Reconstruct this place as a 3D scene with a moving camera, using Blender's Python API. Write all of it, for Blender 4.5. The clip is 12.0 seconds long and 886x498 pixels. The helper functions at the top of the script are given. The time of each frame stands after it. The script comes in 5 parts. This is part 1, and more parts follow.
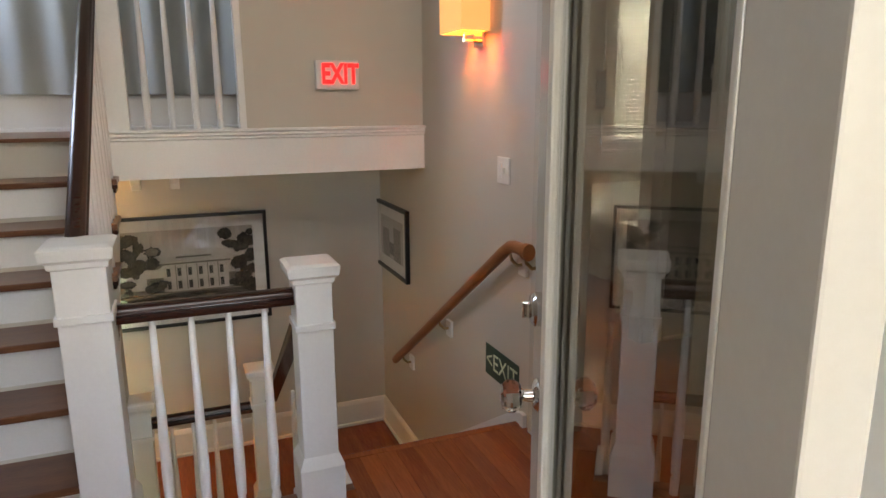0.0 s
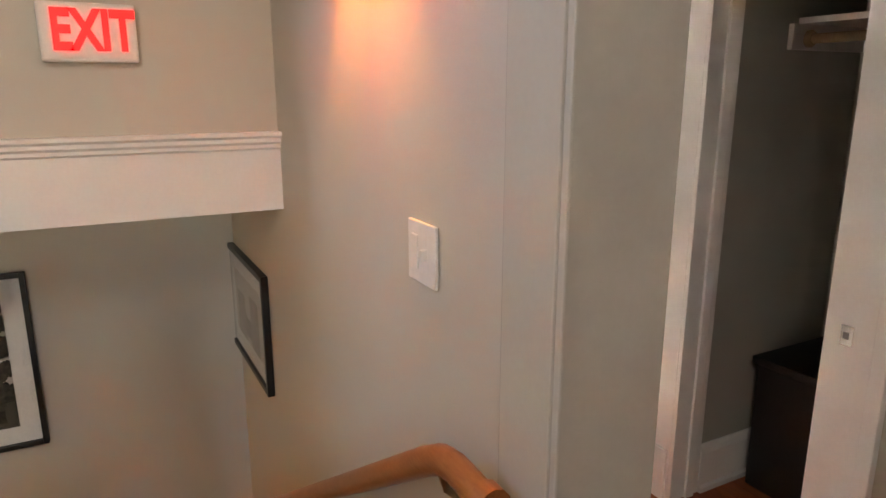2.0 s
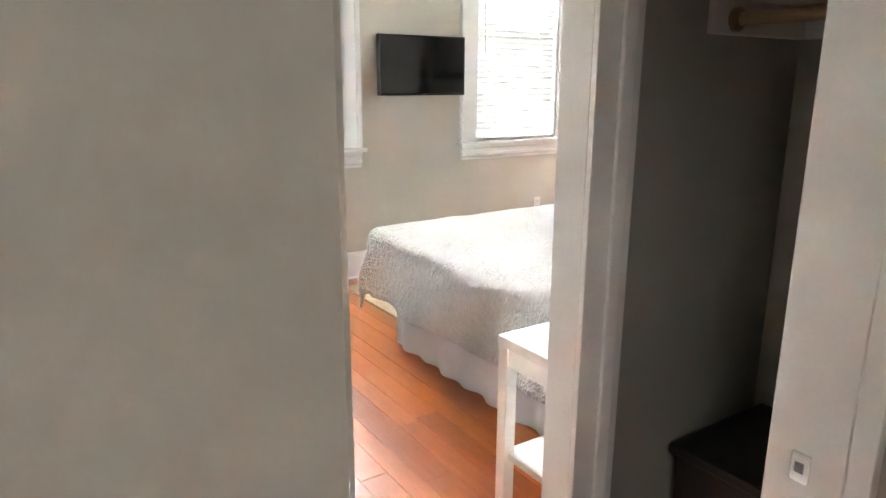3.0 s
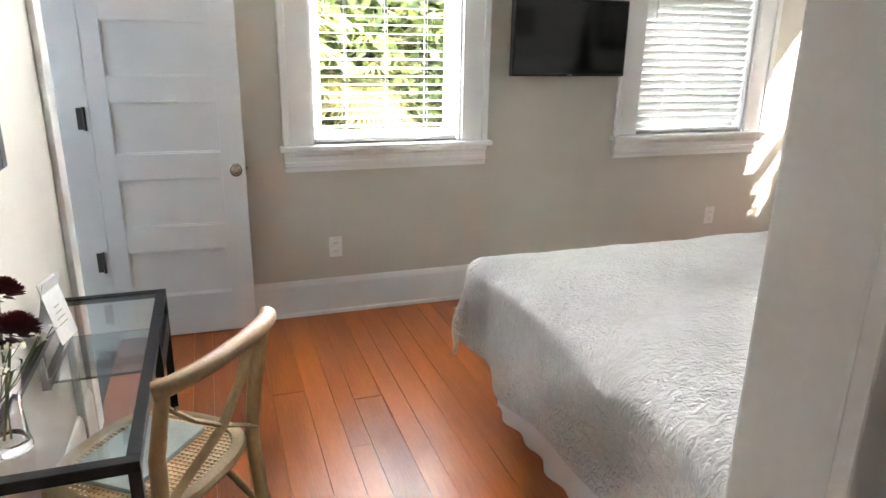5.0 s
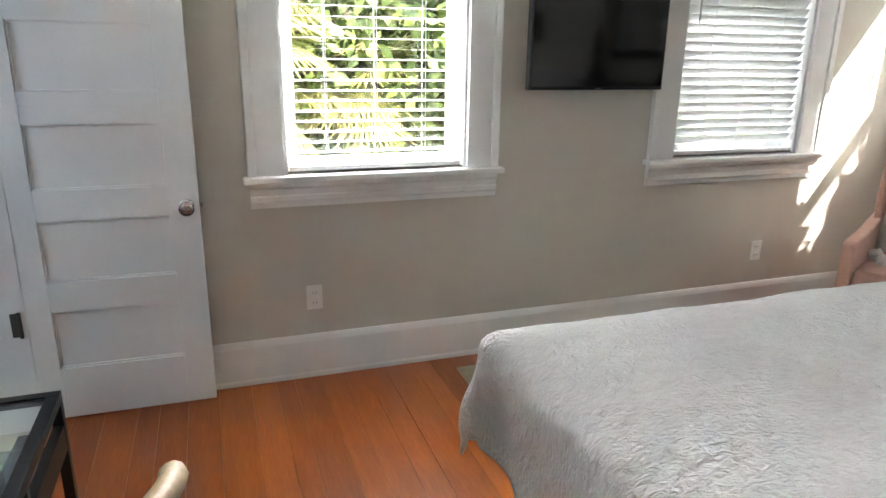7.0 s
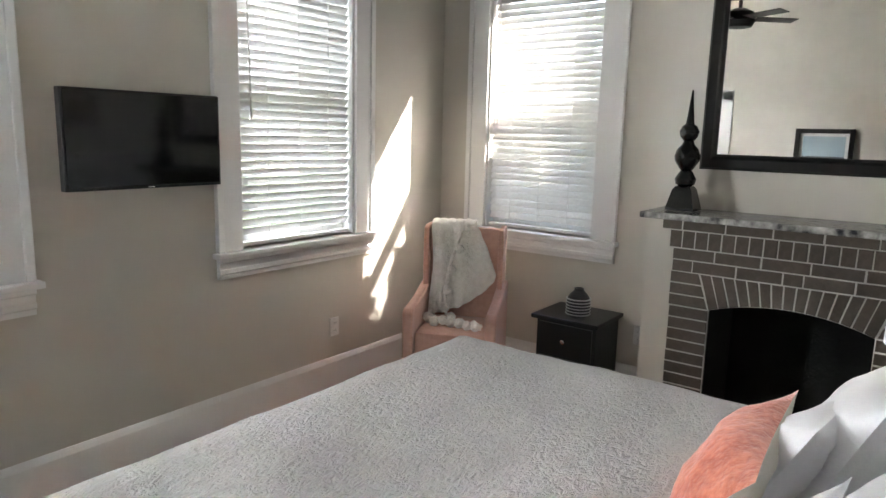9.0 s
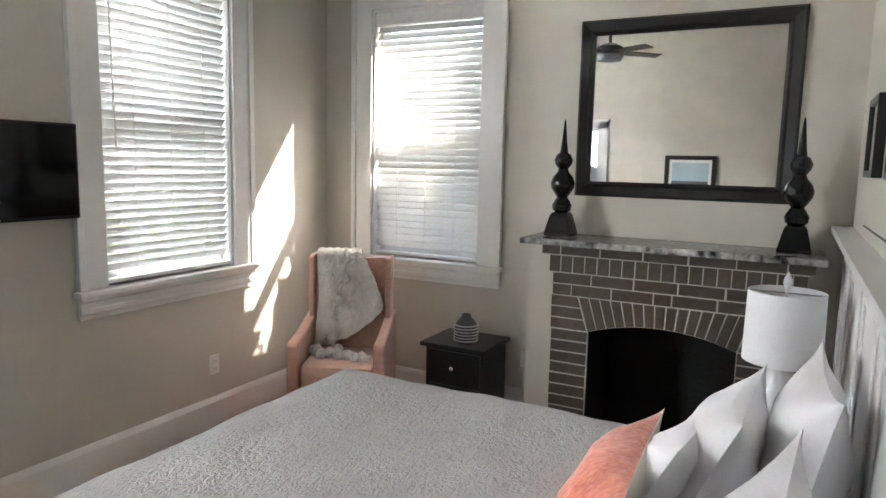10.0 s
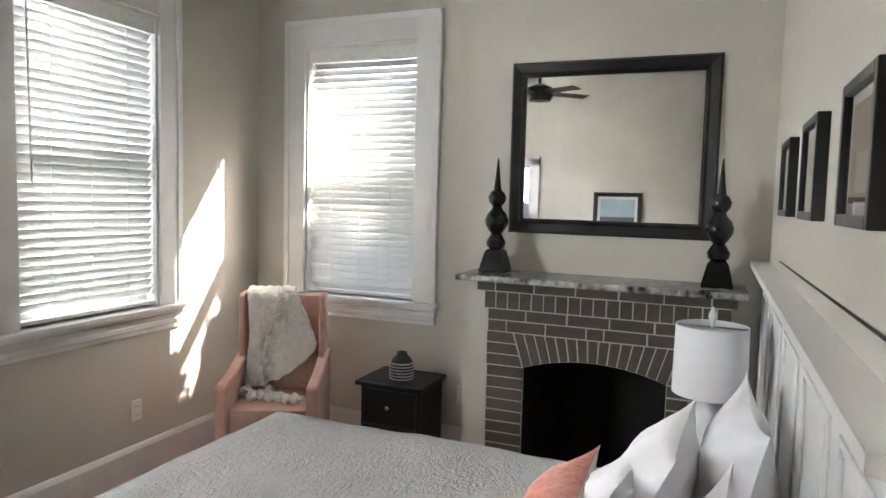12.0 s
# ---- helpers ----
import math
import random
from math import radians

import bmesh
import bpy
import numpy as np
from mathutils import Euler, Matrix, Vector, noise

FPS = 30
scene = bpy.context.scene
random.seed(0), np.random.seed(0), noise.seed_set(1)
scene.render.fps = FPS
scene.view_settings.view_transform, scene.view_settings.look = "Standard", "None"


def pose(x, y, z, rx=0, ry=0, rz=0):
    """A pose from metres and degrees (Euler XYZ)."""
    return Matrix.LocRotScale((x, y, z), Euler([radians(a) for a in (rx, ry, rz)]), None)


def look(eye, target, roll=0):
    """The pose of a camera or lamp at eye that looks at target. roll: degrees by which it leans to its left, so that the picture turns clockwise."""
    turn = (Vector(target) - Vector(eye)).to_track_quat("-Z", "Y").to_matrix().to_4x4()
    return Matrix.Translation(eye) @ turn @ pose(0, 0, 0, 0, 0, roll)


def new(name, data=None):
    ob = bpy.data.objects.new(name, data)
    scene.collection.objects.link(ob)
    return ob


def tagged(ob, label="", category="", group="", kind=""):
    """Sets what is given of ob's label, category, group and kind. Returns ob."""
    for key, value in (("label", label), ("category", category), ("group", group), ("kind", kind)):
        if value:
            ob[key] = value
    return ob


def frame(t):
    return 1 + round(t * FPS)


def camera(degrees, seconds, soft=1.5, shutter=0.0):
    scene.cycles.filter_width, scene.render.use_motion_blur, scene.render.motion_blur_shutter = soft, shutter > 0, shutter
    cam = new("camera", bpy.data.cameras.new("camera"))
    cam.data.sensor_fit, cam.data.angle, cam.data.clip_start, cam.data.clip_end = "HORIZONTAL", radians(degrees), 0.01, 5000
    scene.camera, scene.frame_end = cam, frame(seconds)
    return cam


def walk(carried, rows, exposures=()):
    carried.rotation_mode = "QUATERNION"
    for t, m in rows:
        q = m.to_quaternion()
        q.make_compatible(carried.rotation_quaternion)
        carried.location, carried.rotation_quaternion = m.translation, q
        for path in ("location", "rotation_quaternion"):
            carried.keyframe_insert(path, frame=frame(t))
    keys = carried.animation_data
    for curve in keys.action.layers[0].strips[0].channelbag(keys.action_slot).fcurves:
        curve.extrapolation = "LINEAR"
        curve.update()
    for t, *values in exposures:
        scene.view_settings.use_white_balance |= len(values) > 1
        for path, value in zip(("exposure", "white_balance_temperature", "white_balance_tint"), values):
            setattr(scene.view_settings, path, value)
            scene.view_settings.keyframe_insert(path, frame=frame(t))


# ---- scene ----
cam = camera(67.2, 12.0)
PATH = [
    (0, (-1.502, -2.390, 1.441), (-0.779, -0.575, 1.012), -0.30),
    (0.3, (-1.439, -2.118, 1.439), (-0.755, -0.289, 1.005), -0.51),
    (0.5, (-1.383, -1.925, 1.450), (-0.713, -0.093, 1.010), -0.42),
    (0.7, (-1.312, -1.736, 1.455), (-0.646, 0.098, 1.015), -0.52),
    (1, (-1.219, -1.465, 1.468), (-0.526, 0.355, 1.012), -0.30),
    (1.5, (-1.001, -1.077, 1.448), (-0.217, 0.704, 0.985), -0.21),
    (2, (-0.671, -0.796, 1.445), (0.237, 0.923, 0.976), -0.03),
    (2.5, (-0.351, -0.558, 1.449), (0.679, 1.089, 0.973), 0.15),
    (2.7, (-0.231, -0.479, 1.451), (0.835, 1.144, 0.975), 0.15),
    (4.3, (0.464, 0.131, 1.487), (1.377, 1.823, 0.935), 0.67),
    (4.5, (0.490, 0.196, 1.508), (1.334, 1.919, 0.944), 0.91),
    (5, (0.582, 0.370, 1.535), (1.210, 2.174, 0.942), 0.94),
    (5.5, (0.615, 0.561, 1.516), (1.076, 2.410, 0.907), 0.77),
    (6, (0.640, 0.753, 1.532), (1.027, 2.616, 0.916), 0.80),
    (6.5, (0.712, 0.906, 1.524), (1.157, 2.760, 0.919), 0.91),
    (6.7, (0.742, 0.970, 1.511), (1.252, 2.813, 0.924), 0.86),
    (8.3, (0.919, 1.105, 1.618), (2.231, 2.551, 1.186), 1.44),
    (8.5, (0.918, 1.095, 1.614), (2.323, 2.460, 1.211), 1.57),
    (9, (0.949, 1.055, 1.628), (2.531, 2.229, 1.286), 1.43),
    (9.5, (0.989, 1.032, 1.631), (2.681, 2.057, 1.336), 1.28),
    (10, (1.017, 1.018, 1.641), (2.772, 1.942, 1.382), 1.24),
    (10.5, (1.025, 1.017, 1.644), (2.820, 1.869, 1.420), 1.15),
    (11, (1.036, 1.026, 1.650), (2.858, 1.829, 1.454), 1.24),
    (11.5, (1.027, 1.026, 1.650), (2.866, 1.793, 1.482), 1.36),
    (12, (1.027, 1.028, 1.653), (2.874, 1.781, 1.501), 1.44),
]
EXPOSURE = [(0, 4.75, 7200, 16), (0.7, 4.95, 7150, 16), (1.5, 5.0, 7450, 19), (2.1, 5.1, 7900, 20), (2.7, 5.25, 7000, 13), (4.2, 5.0, 6850, 13), (5.0, 4.5, 6850, 13), (6.5, 4.27, 6700, 13), (8.4, 3.9, 6800, 14), (10, 3.93, 6800, 14), (12, 3.97, 6800, 14)]
walk(cam, [(t, look(eye, target, roll)) for t, eye, target, roll in PATH], EXPOSURE)

# ---- world, sun, exposure ----
SUN = Vector((-0.36, 0.42, -0.49))
world = bpy.data.worlds.new("world")
scene.world = world
world.use_nodes = True
wn = world.node_tree
sky = wn.nodes.new("ShaderNodeTexSky")
sky.sky_type = "NISHITA"
sky.sun_disc = False
sky.sun_elevation = radians(41.5)
sky.sun_rotation = math.atan2(-SUN.x, -SUN.y)
wn.links.new(sky.outputs[0], wn.nodes["Background"].inputs[0])
wn.nodes["Background"].inputs[1].default_value = 0.15
sun_data = bpy.data.lights.new("sun", "SUN")
sun_data.energy, sun_data.angle, sun_data.color = 2.1, radians(0.5), (1, 0.95, 0.86)
sun = new("sun", sun_data)
sun.matrix_world = look((0, 0, 20), Vector((0, 0, 20)) + SUN)



def sky_panel(name, m, w, h, watts, colour=(0.90, 0.96, 1.0), spread=180):
    """The sky's light at a window, or added fill, as an area lamp looking into the place."""
    d = bpy.data.lights.new(name, "AREA")
    d.shape, d.size, d.size_y, d.energy, d.color = "RECTANGLE", w, h, watts, colour
    d.spread = radians(spread)
    ob = new(name, d)
    ob.matrix_world = m
    return ob


sky_panel("skylight_window_1_above", look((1.4, 5.1, 3.5), (1.6, 0.9, 0.6)), 1.4, 0.9, 60, spread=105)
sky_panel("skylight_window_1_west", look((0.1, 5.5, 2.1), (2.7, 1.4, 1.2)), 1.4, 2.0, 12)
sky_panel("skylight_window_1_east", look((2.65, 5.6, 3.5), (0.1, 1.0, 0.5)), 1.3, 1.0, 32, spread=95)
sky_panel("skylight_porch_1", look((-2.45, -4.58, 1.5), (0.2, -0.4, 1.2)), 0.6, 1.2, 0.6)
sky_panel("skylight_porch_2", look((-1.05, -4.58, 1.5), (-1.2, 0, 1.2)), 0.6, 1.2, 0.35)
# Added fill lamp for the stairs, in an invented opening over the entry door.
sky_panel("entry_fill_light", look((-1.6, -2.09, 2.85), (-1.7, 1.4, 1.2)), 1.5, 0.6, 0.75)
sky_panel("skylight_bath", look((-1.28, 3.3, 1.6), (1.0, 3.6, 1.1)), 0.7, 1.0, 1.1, (0.60, 0.78, 1.0))
sky_panel("skylight_landing", look((-3.28, 1.85, 2.75), (-1.0, 1.7, 2.2)), 0.6, 1.0, 0.5)


# ---- materials ----
def mat(name, base, rough=0.6, dark=None, scale=6.0, grain=60.0, bump=0.05, metal=0.0, stretch=(1, 1, 1), vary=0.0, spec=0.5, sheen=0.0):
    """A surface with variation at two scales: broad patches and fine grain, and a little relief."""
    m = bpy.data.materials.new(name)
    m.use_nodes = True
    nt = m.node_tree
    b = nt.nodes["Principled BSDF"]
    b.inputs["Roughness"].default_value = rough
    b.inputs["Metallic"].default_value = metal
    b.inputs["Specular IOR Level"].default_value = spec
    b.inputs["Sheen Weight"].default_value = sheen
    dark = dark or tuple(c * 0.86 for c in base)
    tc = nt.nodes.new("ShaderNodeTexCoord")
    mp = nt.nodes.new("ShaderNodeMapping")
    mp.inputs["Scale"].default_value = stretch
    nt.links.new(tc.outputs["Object"], mp.inputs[0])
    n1 = nt.nodes.new("ShaderNodeTexNoise")
    n1.inputs["Scale"].default_value, n1.inputs["Detail"].default_value = scale, 4
    n2 = nt.nodes.new("ShaderNodeTexNoise")
    n2.inputs["Scale"].default_value, n2.inputs["Detail"].default_value = grain, 3
    nt.links.new(mp.outputs[0], n1.inputs[0])
    nt.links.new(mp.outputs[0], n2.inputs[0])
    add = nt.nodes.new("ShaderNodeMath")
    add.operation = "ADD"
    nt.links.new(n1.outputs[0], add.inputs[0])
    nt.links.new(n2.outputs[0], add.inputs[1])
    fac = add
    if vary:
        oi = nt.nodes.new("ShaderNodeObjectInfo")
        ma = nt.nodes.new("ShaderNodeMath")
        ma.operation = "MULTIPLY_ADD"
        ma.inputs[1].default_value = vary
        nt.links.new(oi.outputs["Random"], ma.inputs[0])
        nt.links.new(add.outputs[0], ma.inputs[2])
        fac = ma
    ramp = nt.nodes.new("ShaderNodeValToRGB")
    ramp.color_ramp.elements[0].position, ramp.color_ramp.elements[1].position = 0.35, 0.75 + vary * 0.3
    ramp.color_ramp.elements[0].color, ramp.color_ramp.elements[1].color = (*dark, 1), (*base, 1)
    half = nt.nodes.new("ShaderNodeMath")
    half.operation = "MULTIPLY"
    half.inputs[1].default_value = 0.5
    nt.links.new(fac.outputs[0], half.inputs[0])
    nt.links.new(half.outputs[0], ramp.inputs[0])
    nt.links.new(ramp.outputs[0], b.inputs["Base Color"])
    if bump:
        bp = nt.nodes.new("ShaderNodeBump")
        bp.inputs["Strength"].default_value, bp.inputs["Distance"].default_value = bump, 0.01
        nt.links.new(add.outputs[0], bp.inputs["Height"])
        nt.links.new(bp.outputs[0], b.inputs["Normal"])
    return m


def glass(name, tint=(1, 1, 1), rough=0.0):
    m = bpy.data.materials.new(name)
    m.use_nodes = True
    b = m.node_tree.nodes["Principled BSDF"]
    b.inputs["Base Color"].default_value = (*tint, 1)
    b.inputs["Transmission Weight"].default_value = 1
    b.inputs["Roughness"].default_value = rough
    b.inputs["IOR"].default_value = 1.45
    return m


def glow(name, colour, strength):
    m = bpy.data.materials.new(name)
    m.use_nodes = True
    b = m.node_tree.nodes["Principled BSDF"]
    b.inputs["Base Color"].default_value = (*colour, 1)
    b.inputs["Emission Color"].default_value = (*colour, 1)
    b.inputs["Emission Strength"].default_value = strength
    return m


PAINT = mat("greige_paint", (0.56, 0.53, 0.47), 0.55, (0.53, 0.50, 0.445), 1.5, 220, 0.06)
# Closet interior walls: an even grey-green, darker than the greige of the rooms.
CLOSET = mat("closet_grey_green", (0.36, 0.365, 0.33), 0.6, (0.33, 0.335, 0.3), 1.5, 200, 0.06)
CEIL = mat("ceiling_paint", (0.78, 0.77, 0.74), 0.8, None, 2, 200, 0.04)
TRIM = mat("white_trim_paint", (0.80, 0.80, 0.79), 0.32, (0.75, 0.75, 0.74), 3, 90, 0.03)
GLOSS = mat("greige_gloss_trim", (0.58, 0.55, 0.49), 0.22, (0.55, 0.52, 0.46), 3, 90, 0.03)
PINE = mat("heart_pine", (0.47, 0.118, 0.022), 0.30, (0.19, 0.040, 0.009), 2.2, 16, 0.05, stretch=(9, 0.7, 9), vary=0.75)
OAK = mat("red_oak_floor", (0.34, 0.10, 0.028), 0.26, (0.16, 0.035, 0.01), 2.2, 16, 0.04, stretch=(9, 0.7, 9), vary=0.6)
TREAD = mat("stained_tread", (0.20, 0.085, 0.035), 0.3, (0.10, 0.035, 0.015), 2, 20, 0.04, stretch=(1, 8, 8))
RAIL = mat("dark_mahogany", (0.045, 0.016, 0.010), 0.22, (0.025, 0.008, 0.006), 3, 30, 0.03, stretch=(1, 1, 6))
HANDRAIL = mat("orange_oak_rail", (0.36, 0.14, 0.045), 0.3, (0.24, 0.08, 0.022), 3, 30, 0.04, stretch=(6, 1, 6))
BLACK = mat("black_wood", (0.007, 0.006, 0.006), 0.38, (0.004, 0.004, 0.004), 5, 60, 0.06)
BLACKGLOSS = mat("black_turned_wood", (0.006, 0.006, 0.006), 0.22, (0.004, 0.004, 0.004), 8, 60, 0.05)
METAL = mat("black_steel", (0.012, 0.012, 0.013), 0.4, None, 6, 90, 0.03, metal=0.4)
CHROME = mat("chrome", (0.75, 0.74, 0.72), 0.15, None, 6, 60, 0.0, metal=1.0)
BRASS = mat("aged_brass", (0.42, 0.32, 0.18), 0.3, None, 8, 60, 0.02, metal=1.0)
HINGE = mat("grey_hinge_metal", (0.12, 0.11, 0.10), 0.45, None, 8, 60, 0.02, metal=0.9)
PLASTIC = mat("white_plastic", (0.82, 0.81, 0.78), 0.35, None, 8, 60, 0.0)
BLIND = mat("white_blind_slat", (0.86, 0.86, 0.84), 0.4, None, 5, 40, 0.02)
SHEET = mat("white_linen", (0.82, 0.82, 0.84), 0.85, (0.76, 0.76, 0.79), 5, 150, 0.12, sheen=0.3)
SKIRT = mat("bed_skirt_cotton", (0.74, 0.73, 0.75), 0.85, (0.68, 0.67, 0.69), 5, 150, 0.1)
CORAL = mat("coral_knit", (0.75, 0.27, 0.17), 0.9, (0.45, 0.12, 0.08), 14, 60, 0.5, sheen=0.4)
CREAM = mat("cream_cotton", (0.72, 0.68, 0.60), 0.9, (0.66, 0.62, 0.54), 6, 120, 0.12)
THROW = mat("cream_fleece", (0.88, 0.85, 0.80), 0.95, (0.74, 0.70, 0.64), 30, 110, 0.9, sheen=0.6)
PINK = mat("blush_tweed", (0.70, 0.43, 0.35), 0.9, (0.56, 0.31, 0.24), 30, 260, 0.25, sheen=0.3)
# Grey-green of a reflection in the desk glass, given to a slab.
REFLECTION_TONE = mat("pale_reflection_tone", (0.30, 0.35, 0.33), 0.85, (0.25, 0.29, 0.28), 6, 120, 0.1)
BEECH = mat("weathered_beech", (0.42, 0.31, 0.18), 0.5, (0.28, 0.19, 0.10), 4, 40, 0.08, stretch=(3, 3, 0.6))
CANE = mat("woven_cane", (0.55, 0.42, 0.25), 0.6, (0.42, 0.30, 0.16), 8, 60, 0.1)
BRICK = mat("grey_brown_brick", (0.105, 0.083, 0.063), 0.62, (0.058, 0.045, 0.034), 9, 70, 0.3, vary=0.35)
MORTAR = mat("pale_mortar", (0.52, 0.49, 0.44), 0.9, (0.42, 0.39, 0.35), 12, 120, 0.3)
SOOT = mat("sooty_firebox", (0.012, 0.011, 0.010), 0.9, None, 6, 50, 0.3)
MARBLE = mat("grey_streaked_marble", (0.70, 0.68, 0.65), 0.2, (0.02, 0.02, 0.025), 9, 26, 0.02, stretch=(2.5, 1.2, 1))
SHADE = mat("white_lamp_shade", (0.84, 0.84, 0.86), 0.8, None, 6, 200, 0.05)
SCREEN = mat("black_screen", (0.003, 0.003, 0.0035), 0.08, None, 2, 20, 0.0)
RUG = mat("jute_rug", (0.52, 0.45, 0.33), 0.95, (0.36, 0.30, 0.2), 20, 120, 0.5)
MAT_BOARD = mat("picture_mount", (0.80, 0.77, 0.72), 0.7, None, 4, 100, 0.02)
PAPER = mat("white_paper", (0.84, 0.83, 0.82), 0.6, None, 4, 60, 0.01)
INK = mat("grey_ink", (0.25, 0.25, 0.26), 0.7, None, 8, 60, 0.0)
GREEN = mat("dark_green_sign", (0.018, 0.05, 0.032), 0.35, None, 8, 60, 0.0)
LETTER = mat("pale_sign_letters", (0.62, 0.70, 0.52), 0.5, None, 8, 60, 0.0)
PETAL = mat("deep_red_petal", (0.13, 0.004, 0.012), 0.6, (0.06, 0.002, 0.006), 30, 90, 0.1)
STEM = mat("green_stem", (0.10, 0.16, 0.05), 0.5, (0.06, 0.10, 0.03), 12, 60, 0.05)
BLOOM = mat("white_blossom", (0.75, 0.77, 0.62), 0.7, None, 20, 60, 0.0)
VASE_DARK = mat("charcoal_glaze", (0.05, 0.052, 0.058), 0.4, None, 20, 90, 0.1)
VASE_LIGHT = mat("pale_glaze", (0.66, 0.67, 0.68), 0.5, (0.45, 0.46, 0.48), 20, 90, 0.15)
CERAMIC = mat("white_glazed_lamp_base", (0.78, 0.80, 0.82), 0.12, None, 5, 40, 0.0)
CURTAIN = mat("grey_curtain", (0.40, 0.42, 0.41), 0.85, (0.34, 0.36, 0.35), 3, 160, 0.1)
LEAF = mat("sunlit_leaf", (0.13, 0.17, 0.035), 0.5, (0.05, 0.08, 0.018), 1.2, 9, 0.0, vary=0.2)
PALMLEAF = mat("palm_frond", (0.30, 0.27, 0.10), 0.5, (0.12, 0.13, 0.03), 1.5, 9, 0.0)
BARK = mat("bark", (0.22, 0.17, 0.12), 0.9, (0.12, 0.09, 0.06), 5, 40, 0.6)
GRASS = mat("lawn", (0.12, 0.17, 0.05), 0.9, (0.07, 0.10, 0.03), 2, 40, 0.4)
SIDING = mat("white_clapboard", (0.78, 0.77, 0.74), 0.6, None, 2, 60, 0.05)
PANE = glass("window_glass")
CLEAR = glass("clear_glass", (0.96, 0.99, 0.98))
CRYSTAL = glass("cut_glass", (0.97, 0.98, 1.0))
# Dark tint stands for the dim space behind the pane; reflection is weakened.
DOORGLASS = glass("darkened_door_glass", (0.30, 0.27, 0.20), 0.0)
DOORGLASS.node_tree.nodes["Principled BSDF"].inputs["Specular IOR Level"].default_value = 0.2
TINTED = glass("smoked_glass", (0.50, 0.56, 0.58))
MIRROR = mat("mirror_silver", (0.86, 0.87, 0.86), 0.01, None, 2, 10, 0.0, metal=1.0)
RED = glow("red_exit_light", (1.0, 0.012, 0.012), 0.09)
WARM = glow("lit_fabric_shade", (1.0, 0.42, 0.13), 0.032)

QUILT = mat("grey_matelasse_quilt", (0.56, 0.555, 0.55), 0.9, (0.45, 0.445, 0.44), 4, 26, 0.0, sheen=0.3)


def quilt_relief():
    nt = QUILT.node_tree
    b = nt.nodes["Principled BSDF"]
    tc = nt.nodes.new("ShaderNodeTexCoord")
    mp = nt.nodes.new("ShaderNodeMapping")
    mp.inputs["Scale"].default_value = (1, 1.5, 1)
    nz = nt.nodes.new("ShaderNodeTexNoise")
    nz.inputs["Scale"].default_value, nz.inputs["Detail"].default_value, nz.inputs["Distortion"].default_value = 30, 4, 1.4
    bp = nt.nodes.new("ShaderNodeBump")
    bp.inputs["Strength"].default_value, bp.inputs["Distance"].default_value = 1.0, 0.027
    nt.links.new(tc.outputs["Object"], mp.inputs[0])
    nt.links.new(mp.outputs[0], nz.inputs[0])
    nt.links.new(nz.outputs[0], bp.inputs["Height"])
    nt.links.new(bp.outputs[0], b.inputs["Normal"])


quilt_relief()


# ---- mesh helpers ----
def bx(bm, x0, y0, z0, x1, y1, z1):
    vs = [bm.verts.new((x, y, z)) for x in (x0, x1) for y in (y0, y1) for z in (z0, z1)]
    for f in ((0, 1, 3, 2), (4, 6, 7, 5), (0, 4, 5, 1), (2, 3, 7, 6), (0, 2, 6, 4), (1, 5, 7, 3)):
        bm.faces.new([vs[i] for i in f])
    return vs


def boxes(*bs, soft=0.0):
    bm = bmesh.new()
    for b in bs:
        bx(bm, *b)
    if soft:
        bmesh.ops.bevel(bm, geom=bm.edges[:], offset=soft, segments=2, affect="EDGES", profile=0.6)
    return bm


def extrude(profile, axis, a, b):
    """A prism: a closed 2D profile swept along an axis. axis x: profile (y, z); y: (x, z); z: (x, y)."""
    bm = bmesh.new()

    def put(p, q, s):
        return {"x": (s, p, q), "y": (p, s, q), "z": (p, q, s)}[axis]
    lo = [bm.verts.new(put(p, q, a)) for p, q in profile]
    hi = [bm.verts.new(put(p, q, b)) for p, q in profile]
    n = len(profile)
    for i in range(n):
        bm.faces.new((lo[i], lo[(i + 1) % n], hi[(i + 1) % n], hi[i]))
    bm.faces.new(lo)
    bm.faces.new(hi)
    bmesh.ops.recalc_face_normals(bm, faces=bm.faces[:])
    return bm


def lathe(profile, seg=24, square=False):
    """Turns (radius, height) pairs round the z axis; square: four sides."""
    bm = bmesh.new()
    n = 4 if square else seg
    off = math.pi / 4 if square else 0
    k = math.sqrt(2) if square else 1
    rings = []
    for r, z in profile:
        rings.append([bm.verts.new((r * k * math.cos(off + 2 * math.pi * i / n), r * k * math.sin(off + 2 * math.pi * i / n), z)) for i in range(n)])
    for a, b in zip(rings, rings[1:]):
        for i in range(n):
            bm.faces.new((a[i], a[(i + 1) % n], b[(i + 1) % n], b[i]))
    bm.faces.new(rings[0][::-1])
    bm.faces.new(rings[-1])
    return bm


